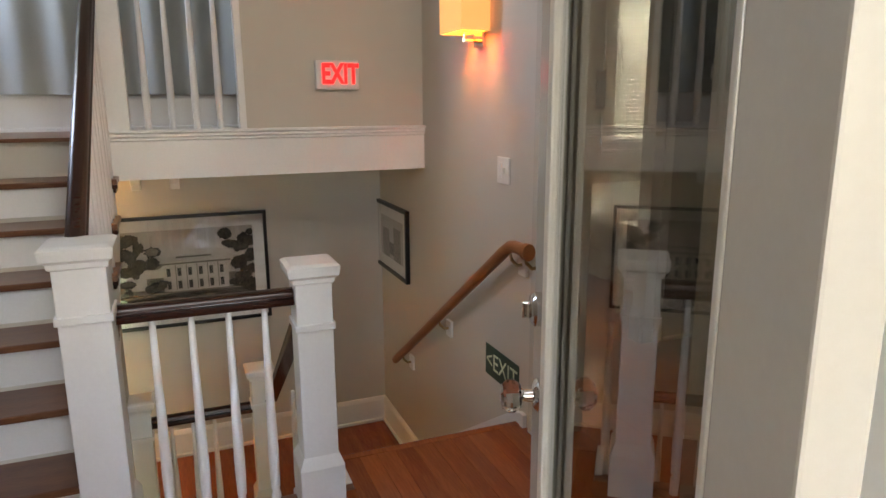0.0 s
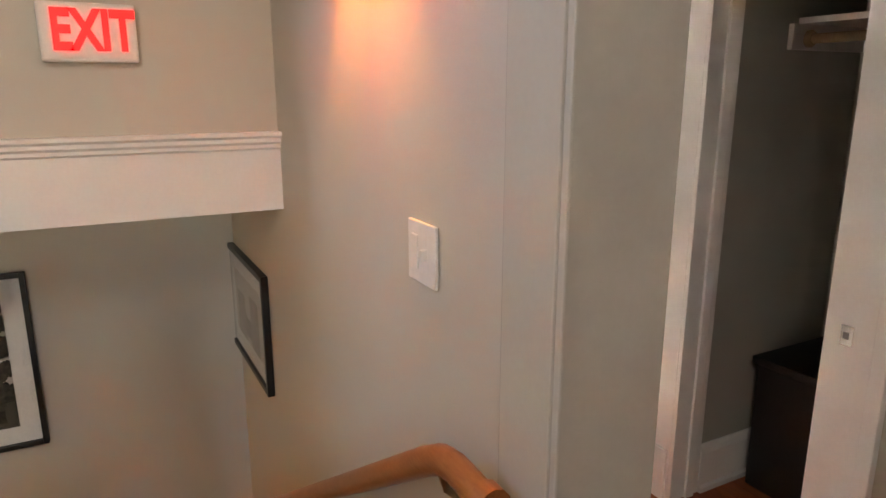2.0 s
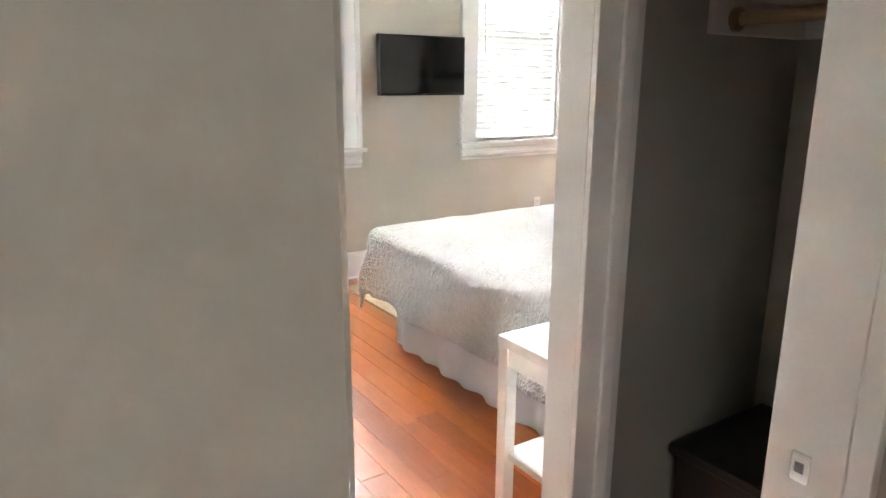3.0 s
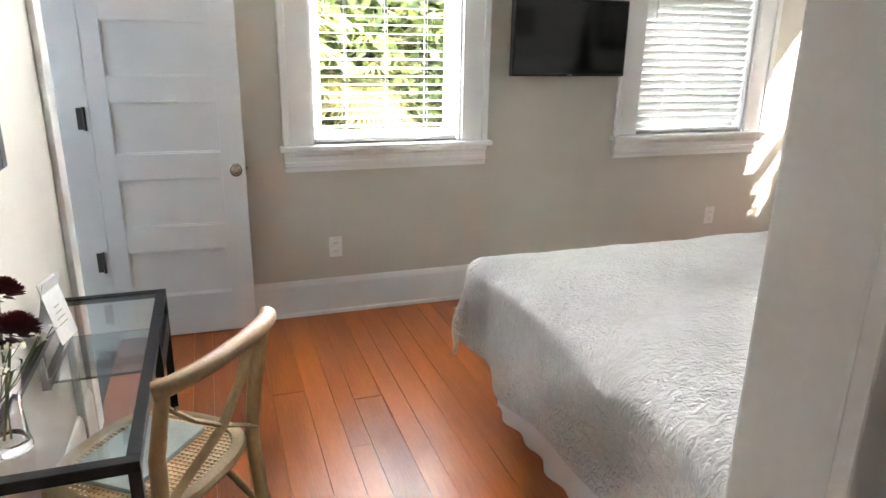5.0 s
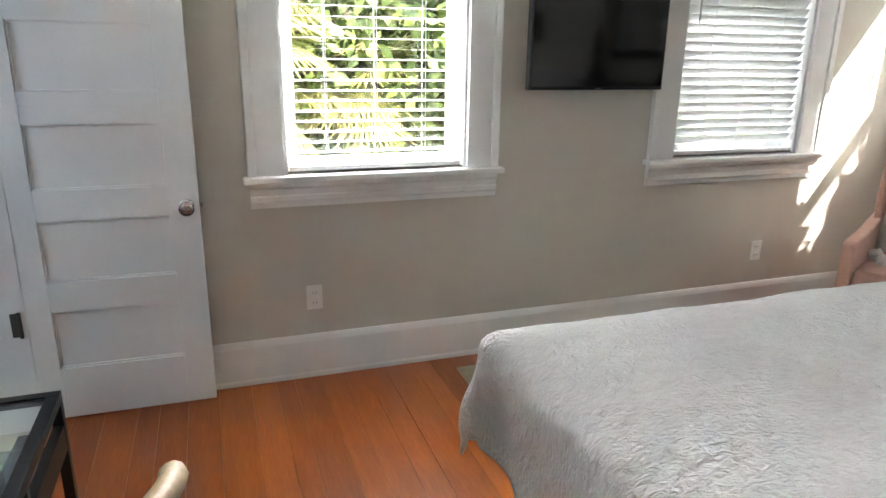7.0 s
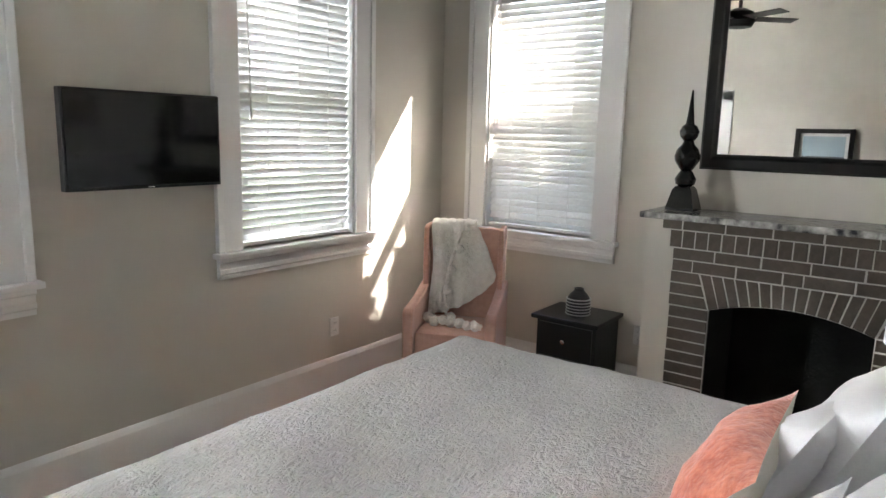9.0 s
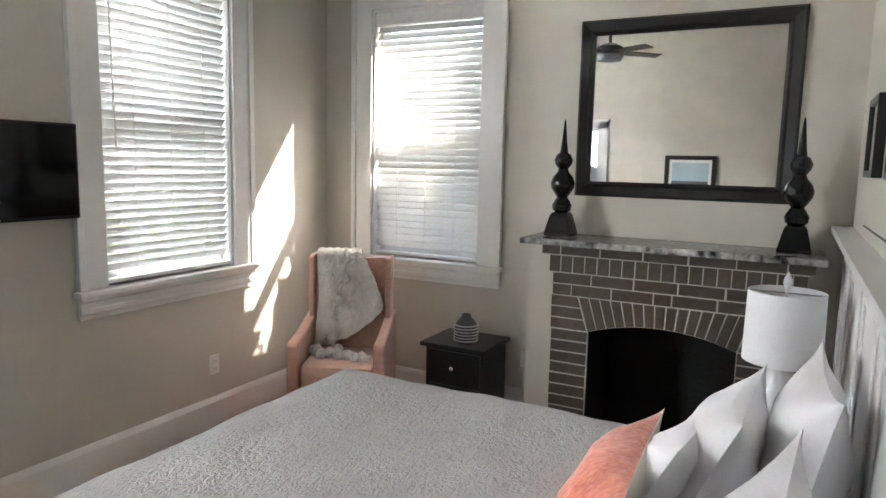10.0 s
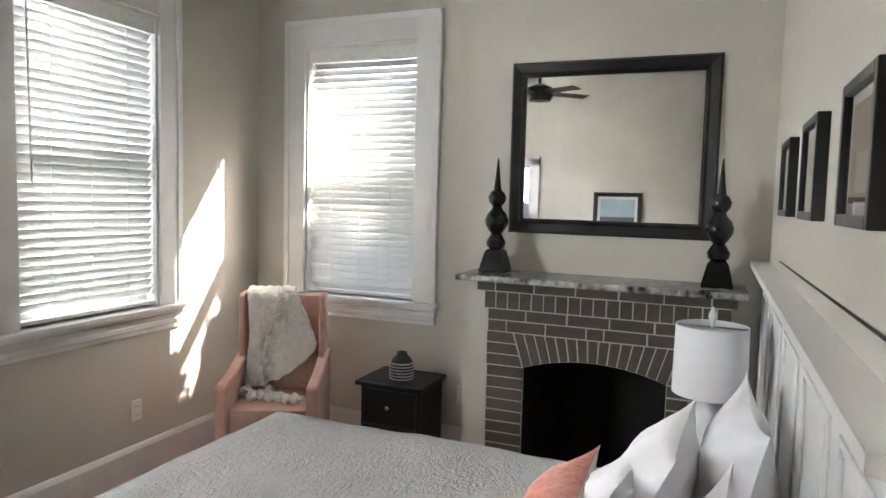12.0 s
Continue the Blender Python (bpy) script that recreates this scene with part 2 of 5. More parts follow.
def tube(pts, r, seg=8, flat=1.0):
    """A rod along a line of points; flat squeezes its section upright."""
    bm = bmesh.new()
    pts = [Vector(p) for p in pts]
    rings = []
    for i, p in enumerate(pts):
        d = (pts[min(i + 1, len(pts) - 1)] - pts[max(i - 1, 0)]).normalized()
        up = Vector((0, 0, 1)) if abs(d.z) < 0.9 else Vector((0, 1, 0))
        s = d.cross(up).normalized()
        u = s.cross(d).normalized()
        rr = r[i] if isinstance(r, (list, tuple)) else r
        rings.append([bm.verts.new(p + s * rr * math.cos(2 * math.pi * k / seg) + u * rr * flat * math.sin(2 * math.pi * k / seg)) for k in range(seg)])
    for a, b in zip(rings, rings[1:]):
        for k in range(seg):
            bm.faces.new((a[k], a[(k + 1) % seg], b[(k + 1) % seg], b[k]))
    bm.faces.new(rings[0][::-1])
    bm.faces.new(rings[-1])
    return bm


def moved(bm, m):
    bmesh.ops.transform(bm, matrix=m, verts=bm.verts[:])
    return bm


def mesh_object(name, bm, material, smooth=False):
    me = bpy.data.meshes.new(name)
    bmesh.ops.recalc_face_normals(bm, faces=bm.faces[:])
    bm.to_mesh(me)
    bm.free()
    me.materials.append(material)
    if smooth:
        me.polygons.foreach_set("use_smooth", [True] * len(me.polygons))
        me.set_sharp_from_angle(angle=radians(40))
    return new(name, me)


def part(name, bm, material, parent, label="", smooth=False):
    ob = mesh_object(name, bm, material, smooth)
    ob.parent = parent
    if label:
        ob["label"] = label
    return ob


def piece(name, me, parent, loc=(0, 0, 0), scale=(1, 1, 1)):
    ob = new(name, me)
    ob.parent = parent
    ob.location = loc
    ob.scale = scale
    return ob


def thing(name, m, label, category, group="", kind=""):
    ob = new(name)
    ob.matrix_basis = m
    ob.empty_display_size = 0.1
    return tagged(ob, label, category, group, kind)


def single(name, bm, material, label, category, smooth=False, m=None, group=""):
    ob = mesh_object(name, bm, material, smooth)
    if m is not None:
        ob.matrix_basis = m
    return tagged(ob, label, category, group)


def struct(name, bm, material, label="", smooth=False):
    ob = mesh_object(name, bm, material, smooth)
    return tagged(ob, label, kind="structure")


def letters(text, size, depth, material, parent, m, name="lettering", bold=0.0):
    cu = bpy.data.curves.new(name, "FONT")
    cu.body, cu.size, cu.extrude, cu.align_x, cu.align_y = text, size, depth, "CENTER", "CENTER"
    cu.offset = size * bold
    tmp = bpy.data.objects.new("tmp", cu)
    scene.collection.objects.link(tmp)
    me = bpy.data.meshes.new_from_object(tmp.evaluated_get(bpy.context.evaluated_depsgraph_get()))
    bpy.data.objects.remove(tmp)
    me.materials.clear()
    me.materials.append(material)
    ob = new(name, me)
    ob.parent = parent
    ob.matrix_basis = m
    return ob

# ---- the structure ----
FL = 0.033   # the bedroom floor, a little over the landing
H = 3.15      # ceiling of the bedroom
HH = 4.2      # ceiling over the stairs


def wall_y(name, y0, y1, x0, x1, z0, z1, holes, material=PAINT, label=""):
    """A wall along x with rectangular openings (x0, x1, z0, z1)."""
    bs, x = [], x0
    for a, b, lo, hi in sorted(holes):
        bs.append((x, y0, z0, a, y1, z1))
        if lo > z0:
            bs.append((a, y0, z0, b, y1, lo))
        if hi < z1:
            bs.append((a, y0, hi, b, y1, z1))
        x = b
    bs.append((x, y0, z0, x1, y1, z1))
    return struct(name, boxes(*bs), material, label)


def wall_x(name, x0, x1, y0, y1, z0, z1, holes, material=PAINT, label=""):
    bs, y = [], y0
    for a, b, lo, hi in sorted(holes):
        bs.append((x0, y, z0, x1, a, z1))
        if lo > z0:
            bs.append((x0, a, z0, x1, b, lo))
        if hi < z1:
            bs.append((x0, a, hi, x1, b, z1))
        y = b
    bs.append((x0, y, z0, x1, y1, z1))
    return struct(name, boxes(*bs), material, label)


WZ0, WZ1 = 1.0, 2.62
WIN_A, WIN_B, WIN_C = (1.085, 1.925), (3.085, 3.925), (2.765, 3.575)
wall_y("wall_north", 3.96, 4.14, -1.4, 5.0, -0.2, H, [(*WIN_A, WZ0, WZ1), (*WIN_B, WZ0, WZ1)], label="greige painted plaster wall with two windows")
wall_x("wall_east", 4.82, 5.0, 0.4, 3.96, -0.2, H, [(*WIN_C, WZ0, WZ1)], label="greige painted plaster wall beside the chimney breast")
wall_y("wall_south", 0.68, 0.79, 1.13, 5.0, -0.2, H, [], label="greige painted wall behind the bed")
wall_x("wall_west", -0.125, 0.05, -0.11, 3.96, -0.2, H, [(3.08, 3.87, -0.2, 2.05)], label="pale painted wall behind the desk")
wall_x("wall_hall_lower", -0.125, 0.05, -0.045, 2.31, -2.4, -0.2, [])
wall_x("wall_hall_upper", -0.125, 0.05, -3.0, 2.31, H, HH, [])
wall_x("wall_hall_east", -0.125, 0.05, -2.3, -0.93, -0.2, H, [])
struct("wall_over_door", boxes((-0.125, -0.93, 2.08, 0.05, -0.11, H)), PAINT)
wall_x("wall_pier", 1.01, 1.13, 0.68, 0.765, -0.2, H, [])
wall_x("wall_closet_front", 1.01, 1.13, -1.3, 0.19, -0.2, H, [])
struct("wall_over_closet", boxes((1.01, 0.19, 2.08, 1.13, 0.68, H)), PAINT)
wall_y("wall_vestibule_south", -1.4, -1.3, 0.05, 1.9, -0.2, H, [])
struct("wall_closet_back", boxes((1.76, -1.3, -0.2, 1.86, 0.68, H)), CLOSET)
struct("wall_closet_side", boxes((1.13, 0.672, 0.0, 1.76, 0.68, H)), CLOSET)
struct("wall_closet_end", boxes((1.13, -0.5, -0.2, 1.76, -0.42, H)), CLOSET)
struct("wall_chimney_breast", boxes((4.40, 0.79, -0.2, 4.82, 1.17, H), (4.40, 1.91, -0.2, 4.82, 2.27, H), (4.40, 1.17, 0.9, 4.82, 1.91, H),
                                    (4.74, 1.17, -0.2, 4.82, 1.91, 0.9)), PAINT, "greige painted chimney breast above the brick fireplace")
struct("ceiling", boxes((-1.4, -1.4, H, 5.0, 4.14, H + 0.12)), CEIL)
struct("subfloor", boxes((-0.05, -1.4, -0.19, 4.9, 3.96, -0.022), (-3.3, -2.2, -0.19, -0.05, -0.12, -0.022), (-0.96, -0.12, -0.19, -0.13, 0.09, -0.022)), RAIL)
# bathroom beyond the open door
struct("wall_bath_west", boxes((-1.4, 2.5, -0.2, -1.3, 3.96, H)), CEIL)
struct("wall_bath_south", boxes((-1.3, 2.43, -0.2, -0.125, 2.5, H)), CEIL)
struct("floor_bath", boxes((-1.3, 2.5, -0.03, -0.125, 3.96, 0.0)), TRIM)

# hall
wall_y("wall_picture", 2.31, 2.43, -3.3, -0.125, -2.4, HH, [], label="greige painted stairwell wall")
wall_x("wall_hall_west", -3.4, -3.3, -4.6, 2.43, -2.4, HH, [(1.5, 2.2, 2.2, 3.3)], label="greige painted hall wall")
wall_y("wall_entry", -2.2, -2.1, -3.3, 0.05, -0.2, 2.5, [(-1.97, -1.10, 0.0, 2.06)], label="greige wall round the entry door")
# The opening is invented to let the entry's fill lamp reach the stairs.
wall_y("wall_entry_upper", -2.2, -2.1, -3.3, 0.05, 2.5, HH, [(-2.4, -0.8, 2.5, 3.2)], label="greige wall over the entry door with an opening added for fill light")
wall_y("wall_porch_south", -4.7, -4.6, -3.4, 0.6, -0.2, HH, [(-2.75, -2.15, 0.9, 2.1), (-1.35, -0.75, 0.9, 2.1)])
wall_x("wall_porch_east", 0.5, 0.6, -4.6, -2.2, -0.2, HH, [])
struct("floor_porch", boxes((-3.3, -4.6, -0.2, 0.5, -2.2, 0.0)), OAK)
# Added slab, never in view, that keeps the sun out of the porch windows.
struct("sun_block_porch", boxes((-4.4, -7.2, 2.7, 1.6, -4.72, 2.85)), CEIL)
struct("ceiling_hall", boxes((-3.4, -4.7, HH, 0.6, 2.43, HH + 0.12)), CEIL)
struct("wall_exit", boxes((-1.13, 1.377, 1.30, -0.125, 1.48, HH), (-3.3, 1.377, 3.4, -1.13, 1.48, HH)), PAINT, "greige bulkhead wall over the stair landing")
struct("landing_upper", boxes((-3.3, 1.46, 1.07, -0.125, 2.31, 1.262)), PAINT)
struct("landing_upper_floor", boxes((-3.3, 1.40, 1.262, -0.125, 2.31, 1.281)), TREAD)
struct("fascia", boxes((-1.80, 1.357, 1.06, -0.125, 1.46, 1.30)), TRIM, "white painted fascia board over the stair")
struct("trim_fascia", extrude([(1.357, 1.255), (1.345, 1.262), (1.345, 1.272), (1.335, 1.28), (1.335, 1.292), (1.322, 1.30), (1.322, 1.312), (1.376, 1.312), (1.376, 1.255)], "x", -1.80, -0.126), TRIM, "white moulded ledge")
struct("landing_lower", boxes((-3.3, 1.30, -1.2, -0.125, 2.31, -1.0)), OAK, "red-brown wooden stair landing")
struct("floor_well", boxes((-3.3, -0.1, -2.4, -0.125, 2.31, -2.3)), OAK)
struct("wall_under_stairs", extrude([(-0.15, -2.3), (-0.15, -0.02), (1.377, 1.06), (1.46, 1.06), (1.46, -2.3)], "x", -1.93, -1.85), PAINT)
struct("wall_under_landing", boxes((-1.85, -0.14, -2.3, -0.97, -0.10, -0.2), (-0.97, 0.06, -2.3, -0.125, 0.10, -0.2)), PAINT)


# ---- trim ----
def base_profile(d, h):
    return [(0, 0), (d * 1.5, 0), (d * 1.5, 0.018), (d, 0.026), (d, h - 0.03), (d * 0.7, h - 0.012), (d * 0.35, h), (0, h)]


def baseboard_y(y, x0, x1, facing, h=0.225, z=0.0, name="baseboard"):
    return struct(name, extrude([(y + facing * p, z + q) for p, q in base_profile(0.018, h)], "x", x0, x1), TRIM, "tall white painted baseboard")


def baseboard_x(x, y0, y1, facing, h=0.225, z=0.0, name="baseboard"):
    return struct(name, extrude([(x + facing * p, z + q) for p, q in base_profile(0.018, h)], "y", y0, y1), TRIM, "tall white painted baseboard")


baseboard_y(3.96, 0.06, 4.82, -1, 0.21, FL)
baseboard_x(4.82, 2.27, 3.93, -1, 0.21, FL)
baseboard_x(0.05, 0.1, 2.96, 1, 0.21, FL)
baseboard_y(0.672, 1.13, 1.76, -1, 0.18, FL)
baseboard_x(1.76, -0.42, 0.65, -1, 0.18, FL)
baseboard_y(0.79, 1.13, 1.86, 1, 0.21, FL)
baseboard_y(2.31, -1.8, -0.125, -1, 0.2, -1.0)
baseboard_x(-0.125, 1.42, 2.29, -1, 0.2, -1.0)
struct("skirt_stair", extrude([(0.10, -0.12), (0.10, 0.05), (0.14, 0.05), (1.42, -0.79), (1.42, -1.0), (1.30, -1.0)], "x", -0.145, -0.126), TRIM, "white sloping stair skirt board")
struct("trim_landing_corner", boxes((-0.145, 0.055, 0.0, -0.126, 0.10, 0.06)), TRIM)


def casing_strip(bs, soft=0.004):
    return boxes(*bs, soft=soft)


# cased opening between the stairs and the bedroom
struct("door_frame_1", casing_strip([(-0.142, -0.112, 0, -0.124, 0.018, 2.08), (-0.142, -0.935, 2.08, -0.124, 0.018, 2.18)]), GLOSS, "glossy greige door casing")
struct("door_jamb_1", casing_strip([(-0.138, -0.127, 0, 0.054, -0.110, 2.08), (-0.138, -0.93, 2.062, 0.054, -0.127, 2.08)]), GLOSS, "greige painted door jamb")
struct("threshold", extrude([(-0.138, 0.0), (-0.12, 0.028), (0.0, FL + 0.006), (0.052, FL + 0.004), (0.052, 0.0)], "y", -0.93, -0.127), OAK, "worn wooden door threshold")
struct("door_frame_2", casing_strip([(0.05, -0.10, 0, 0.064, 0.02, 2.16)]), TRIM, "white door casing")
# closet opening
struct("door_frame_3", casing_strip([(0.990, 0.672, 0.0, 1.01, 0.766, 2.16), (0.990, 0.07, 0.0, 1.01, 0.20, 2.16), (0.982, 0.03, 0.0, 1.01, 0.068, 2.16), (0.990, 0.07, 2.10, 1.01, 0.766, 2.22)]), TRIM, "white painted closet casing")
struct("door_jamb_3", casing_strip([(0.992, 0.658, 0.0, 1.13, 0.678, 2.08), (1.06, 0.648, 0.0, 1.10, 0.658, 2.08), (1.0, 0.19, 0.0, 1.13, 0.206, 2.08)], 0.003), TRIM, "white painted closet jamb")
struct("plinth_block", casing_strip([(0.978, 0.682, 0.0, 1.01, 0.775, 0.225), (1.01, 0.765, 0.0, 1.13, 0.785, 0.225)], 0.004), TRIM)
# bathroom door frame
struct("door_frame_4", casing_strip([(0.05, 2.965, 0, 0.072, 3.075, 2.14), (0.05, 2.965, 2.05, 0.072, 3.95, 2.16)]), TRIM, "white door casing")
struct("door_jamb_4", casing_strip([(-0.122, 3.072, 0, 0.06, 3.092, 2.05), (-0.122, 3.856, 0, 0.056, 3.878, 2.05)], 0.003), TRIM)
# entry door frame
struct("door_frame_5", casing_strip([(-1.10, -2.215, 0, -0.99, -2.2, 2.16), (-1.10, -2.1, 0, -0.99, -2.085, 2.16), (-2.08, -2.215, 0, -1.97, -2.2, 2.16), (-2.08, -2.1, 0, -1.97, -2.085, 2.16),
                                     (-1.115, -2.2, 0, -1.10, -2.12, 2.06)]), TRIM, "white entry door casing")


# ---- windows ----
def window(name, m, w, label, lift=0.0, tilt=58.0, cord=True):
    """A double-hung window with casing, sill, apron, sashes, glass and a slatted blind. Local: x along the wall, y out of the room, z up from the sill."""
    h = WZ1 - WZ0
    win = thing(name, m, label, "window", kind="structure")
    part("window_frame", boxes((-w / 2 - 0.135, -0.022, -0.0, -w / 2, 0.0, h + 0.15), (w / 2, -0.022, 0, w / 2 + 0.135, 0, h + 0.15), (-w / 2, -0.022, h, w / 2, 0, h + 0.15), soft=0.004), TRIM, win, "white moulded casing")
    part("back_band", boxes((-w / 2 - 0.155, -0.034, 0, -w / 2 - 0.118, -0.001, h + 0.168), (w / 2 + 0.118, -0.034, 0, w / 2 + 0.155, -0.001, h + 0.168), (-w / 2 - 0.118, -0.034, h + 0.128, w / 2 + 0.118, -0.001, h + 0.168), soft=0.006), TRIM, win)
    part("window_sill", boxes((-w / 2 - 0.175, -0.065, -0.028, w / 2 + 0.175, 0.0, 0.0), (-w / 2 + 0.002, 0.0, -0.028, w / 2 - 0.002, 0.17, 0.0), soft=0.006), TRIM, win, "white projecting sill")
    part("apron", extrude([(0, -0.028), (-0.034, -0.028), (-0.034, -0.05), (-0.022, -0.058), (-0.022, -0.085), (-0.028, -0.09), (-0.028, -0.11), (-0.018, -0.118), (-0.018, -0.14), (0, -0.14)], "x", -w / 2 - 0.15, w / 2 + 0.15), TRIM, win, "moulded white apron")
    part("jamb", boxes((-w / 2, 0, 0, -w / 2 + 0.014, 0.17, h), (w / 2 - 0.014, 0, 0, w / 2, 0.17, h), (-w / 2 + 0.014, 0, h - 0.014, w / 2 - 0.014, 0.17, h)), TRIM, win)
    a = w / 2 - 0.016
    for nm, y, z0, z1 in (("lower_sash", 0.085, 0.0, h / 2 + 0.02), ("upper_sash", 0.125, h / 2 - 0.02, h - 0.016)):
        sash = part(nm, boxes((-a, y, z0, -a + 0.05, y + 0.035, z1), (a - 0.05, y, z0, a, y + 0.035, z1), (-a + 0.05, y, z0, a - 0.05, y + 0.035, z0 + 0.06), (-a + 0.05, y, z1 - 0.04, a - 0.05, y + 0.035, z1), soft=0.003), TRIM, win, "white wooden sash")
        g = part("pane", boxes((-a + 0.045, y + 0.015, z0 + 0.055, a - 0.045, y + 0.019, z1 - 0.035)), PANE, sash, "clear glass")
        g.visible_shadow = False
    blind = part("head_rail", boxes((-a, 0.005, h - 0.10, a, 0.065, h - 0.016), soft=0.004), BLIND, win, "white blind valance")
    slat = bpy.data.meshes.new("slat")
    bm = moved(boxes((-a + 0.006, -0.025, -0.0014, a - 0.006, 0.025, 0.0014)), pose(0, 0, 0, tilt))
    bm.to_mesh(slat)
    bm.free()
    slat.materials.append(BLIND)
    z = h - 0.125
    rnd = random.Random(5)
    while z > 0.05 + lift:
        o = piece("slat", slat, blind, (rnd.uniform(-0.002, 0.002), 0.04, z))
        o.rotation_euler = (radians(rnd.uniform(-2, 2)), radians(rnd.uniform(-0.15, 0.15)), 0)
        z -= 0.044
    part("bottom_rail", boxes((-a + 0.005, 0.018, 0.008 + lift, a - 0.005, 0.062, 0.03 + lift), soft=0.004), BLIND, win)
    for sx in (-0.55, 0.0, 0.55) if cord else (-0.6, 0.6):
        part("ladder_cord", boxes((sx * a - 0.001, 0.012, 0.02, sx * a + 0.001, 0.014, h - 0.1), (sx * a - 0.001, 0.066, 0.02, sx * a + 0.001, 0.068, h - 0.1)), BLIND, win)
    part("wand", tube([(-a * 0.86, 0.0, h - 0.11), (-a * 0.86 + 0.01, -0.004, h - 0.95)], 0.005, 6), PLASTIC, win, "slim blind wand")
    return win


def mid(w):
    return (w[0] + w[1]) / 2


window("window_1", pose(mid(WIN_A), 3.96, WZ0), WIN_A[1] - WIN_A[0], "white double-hung window with open slatted blind showing trees", tilt=2.0)
window("window_2", pose(mid(WIN_B), 3.96, WZ0), WIN_B[1] - WIN_B[0], "white double-hung window with tilted white blind beside the television", tilt=-56.0)
window("window_3", pose(4.82, mid(WIN_C), WZ0, 0, 0, -90), WIN_C[1] - WIN_C[0], "white double-hung window with sunlit blind behind the armchair", tilt=59.0)

# ---- bedroom things ----
def cloth(nx, ny, f):
    """A sheet of nx by ny quads, its points given by f(u, v)."""
    bm = bmesh.new()
    g = [[bm.verts.new(f(i / nx, j / ny)) for j in range(ny + 1)] for i in range(nx + 1)]
    for i in range(nx):
        for j in range(ny):
            bm.faces.new((g[i][j], g[i + 1][j], g[i + 1][j + 1], g[i][j + 1]))
    return bm


BX0, BX1, BY0, BY1, BZ = 1.60, 3.42, 0.87, 2.76, 0.73


def bed():
    b = thing("bed", pose(0, 0, 0), "made bed with a white skirt against the panelled headboard", "bed")
    part("mattress", boxes((BX0 + 0.04, BY0, 0.36, BX1 - 0.04, BY1 - 0.04, BZ - 0.02), soft=0.03), SHEET, b, "white mattress")
    part("box_spring", boxes((BX0 + 0.07, BY0, 0.14, BX1 - 0.07, BY1 - 0.07, 0.36)), SKIRT, b)
    for x in (BX0 + 0.15, BX1 - 0.15):
        for y in (BY0 + 0.1, BY1 - 0.2):
            part("leg", lathe([(0.025, 0.0), (0.03, 0.14)], 10), BLACK, b).location = (x, y, 0)

    def pleat(s):
        return 0.012 * math.sin(s * 34) + 0.008 * math.sin(s * 15 + 1)
    w, d = BX1 - BX0 - 0.10, BY1 - BY0 - 0.05

    def skirt(u, v):
        s = u * (w + 2 * d)
        z = 0.012 + v * 0.36
        k = pleat(s) * (1 - v * 0.6)
        if s < d:
            return (BX0 + 0.05 - k, BY0 + s, z)
        if s < d + w:
            return (BX0 + 0.05 + s - d, BY1 - 0.05 + k, z)
        return (BX1 - 0.05 + k, BY1 - 0.05 - (s - d - w), z)
    part("bed_skirt", cloth(300, 4, skirt), SKIRT, b, "white gathered bed skirt", True)
    return b


def quilt():
    """The coverlet: one rounded-cornered sheet that falls over three sides."""
    n = 110
    fall = 0.42
    cx, w = (BX0 + BX1) / 2, (BX1 - BX0)

    def f(u, v):
        x = (u - 0.5) * (w + 2 * fall)
        y = -0.1 + v * (BY1 - BY0 + fall)
        ex = max(0, abs(x) - w / 2)
        L = BY1 - BY0
        ey = max(0, y - L)
        sx = 1 if x > 0 else -1
        drop = math.hypot(ex, ey)
        r = 0.06
        px = min(abs(x), w / 2)
        py = min(y, L)
        if drop > 0:
            ang = min(drop / r, math.pi / 2)
            out = r * math.sin(ang) + 0.03 * min(1, drop / fall) * (1 + 0.8 * math.sin(7 * (x + y) + 1.3) + 0.5 * math.sin(13 * (x - y)))
            down = r * (1 - math.cos(ang)) + max(0, drop - r * math.pi / 2) * (0.98 if ex * ey == 0 else 0.93)
            out += 0.045 * min(ex, ey) / fall
            px += out * ex / drop
            py += out * ey / drop
        else:
            down = 0
        bulge = 0.012 * noise.noise((x * 2.2, y * 2.2, 0)) + 0.006 * noise.noise((x * 7, y * 7, 3))
        edge = min(w / 2 - min(abs(x), w / 2), L - min(y, L))
        sag = 0.035 * (1 - min(1, edge / 0.18)) ** 2
        wob = 0.008 * noise.noise((x * 5, y * 5, 9)) if drop else 0
        return (cx + sx * px + wob, BY0 + py + wob, BZ + bulge - sag - down)
    ob = single("quilt", cloth(n, n, f), QUILT, "grey textured matelasse quilt spread over the bed", "quilt", True)
    s = ob.modifiers.new("thick", "SOLIDIFY")
    s.thickness = 0.012
    return ob


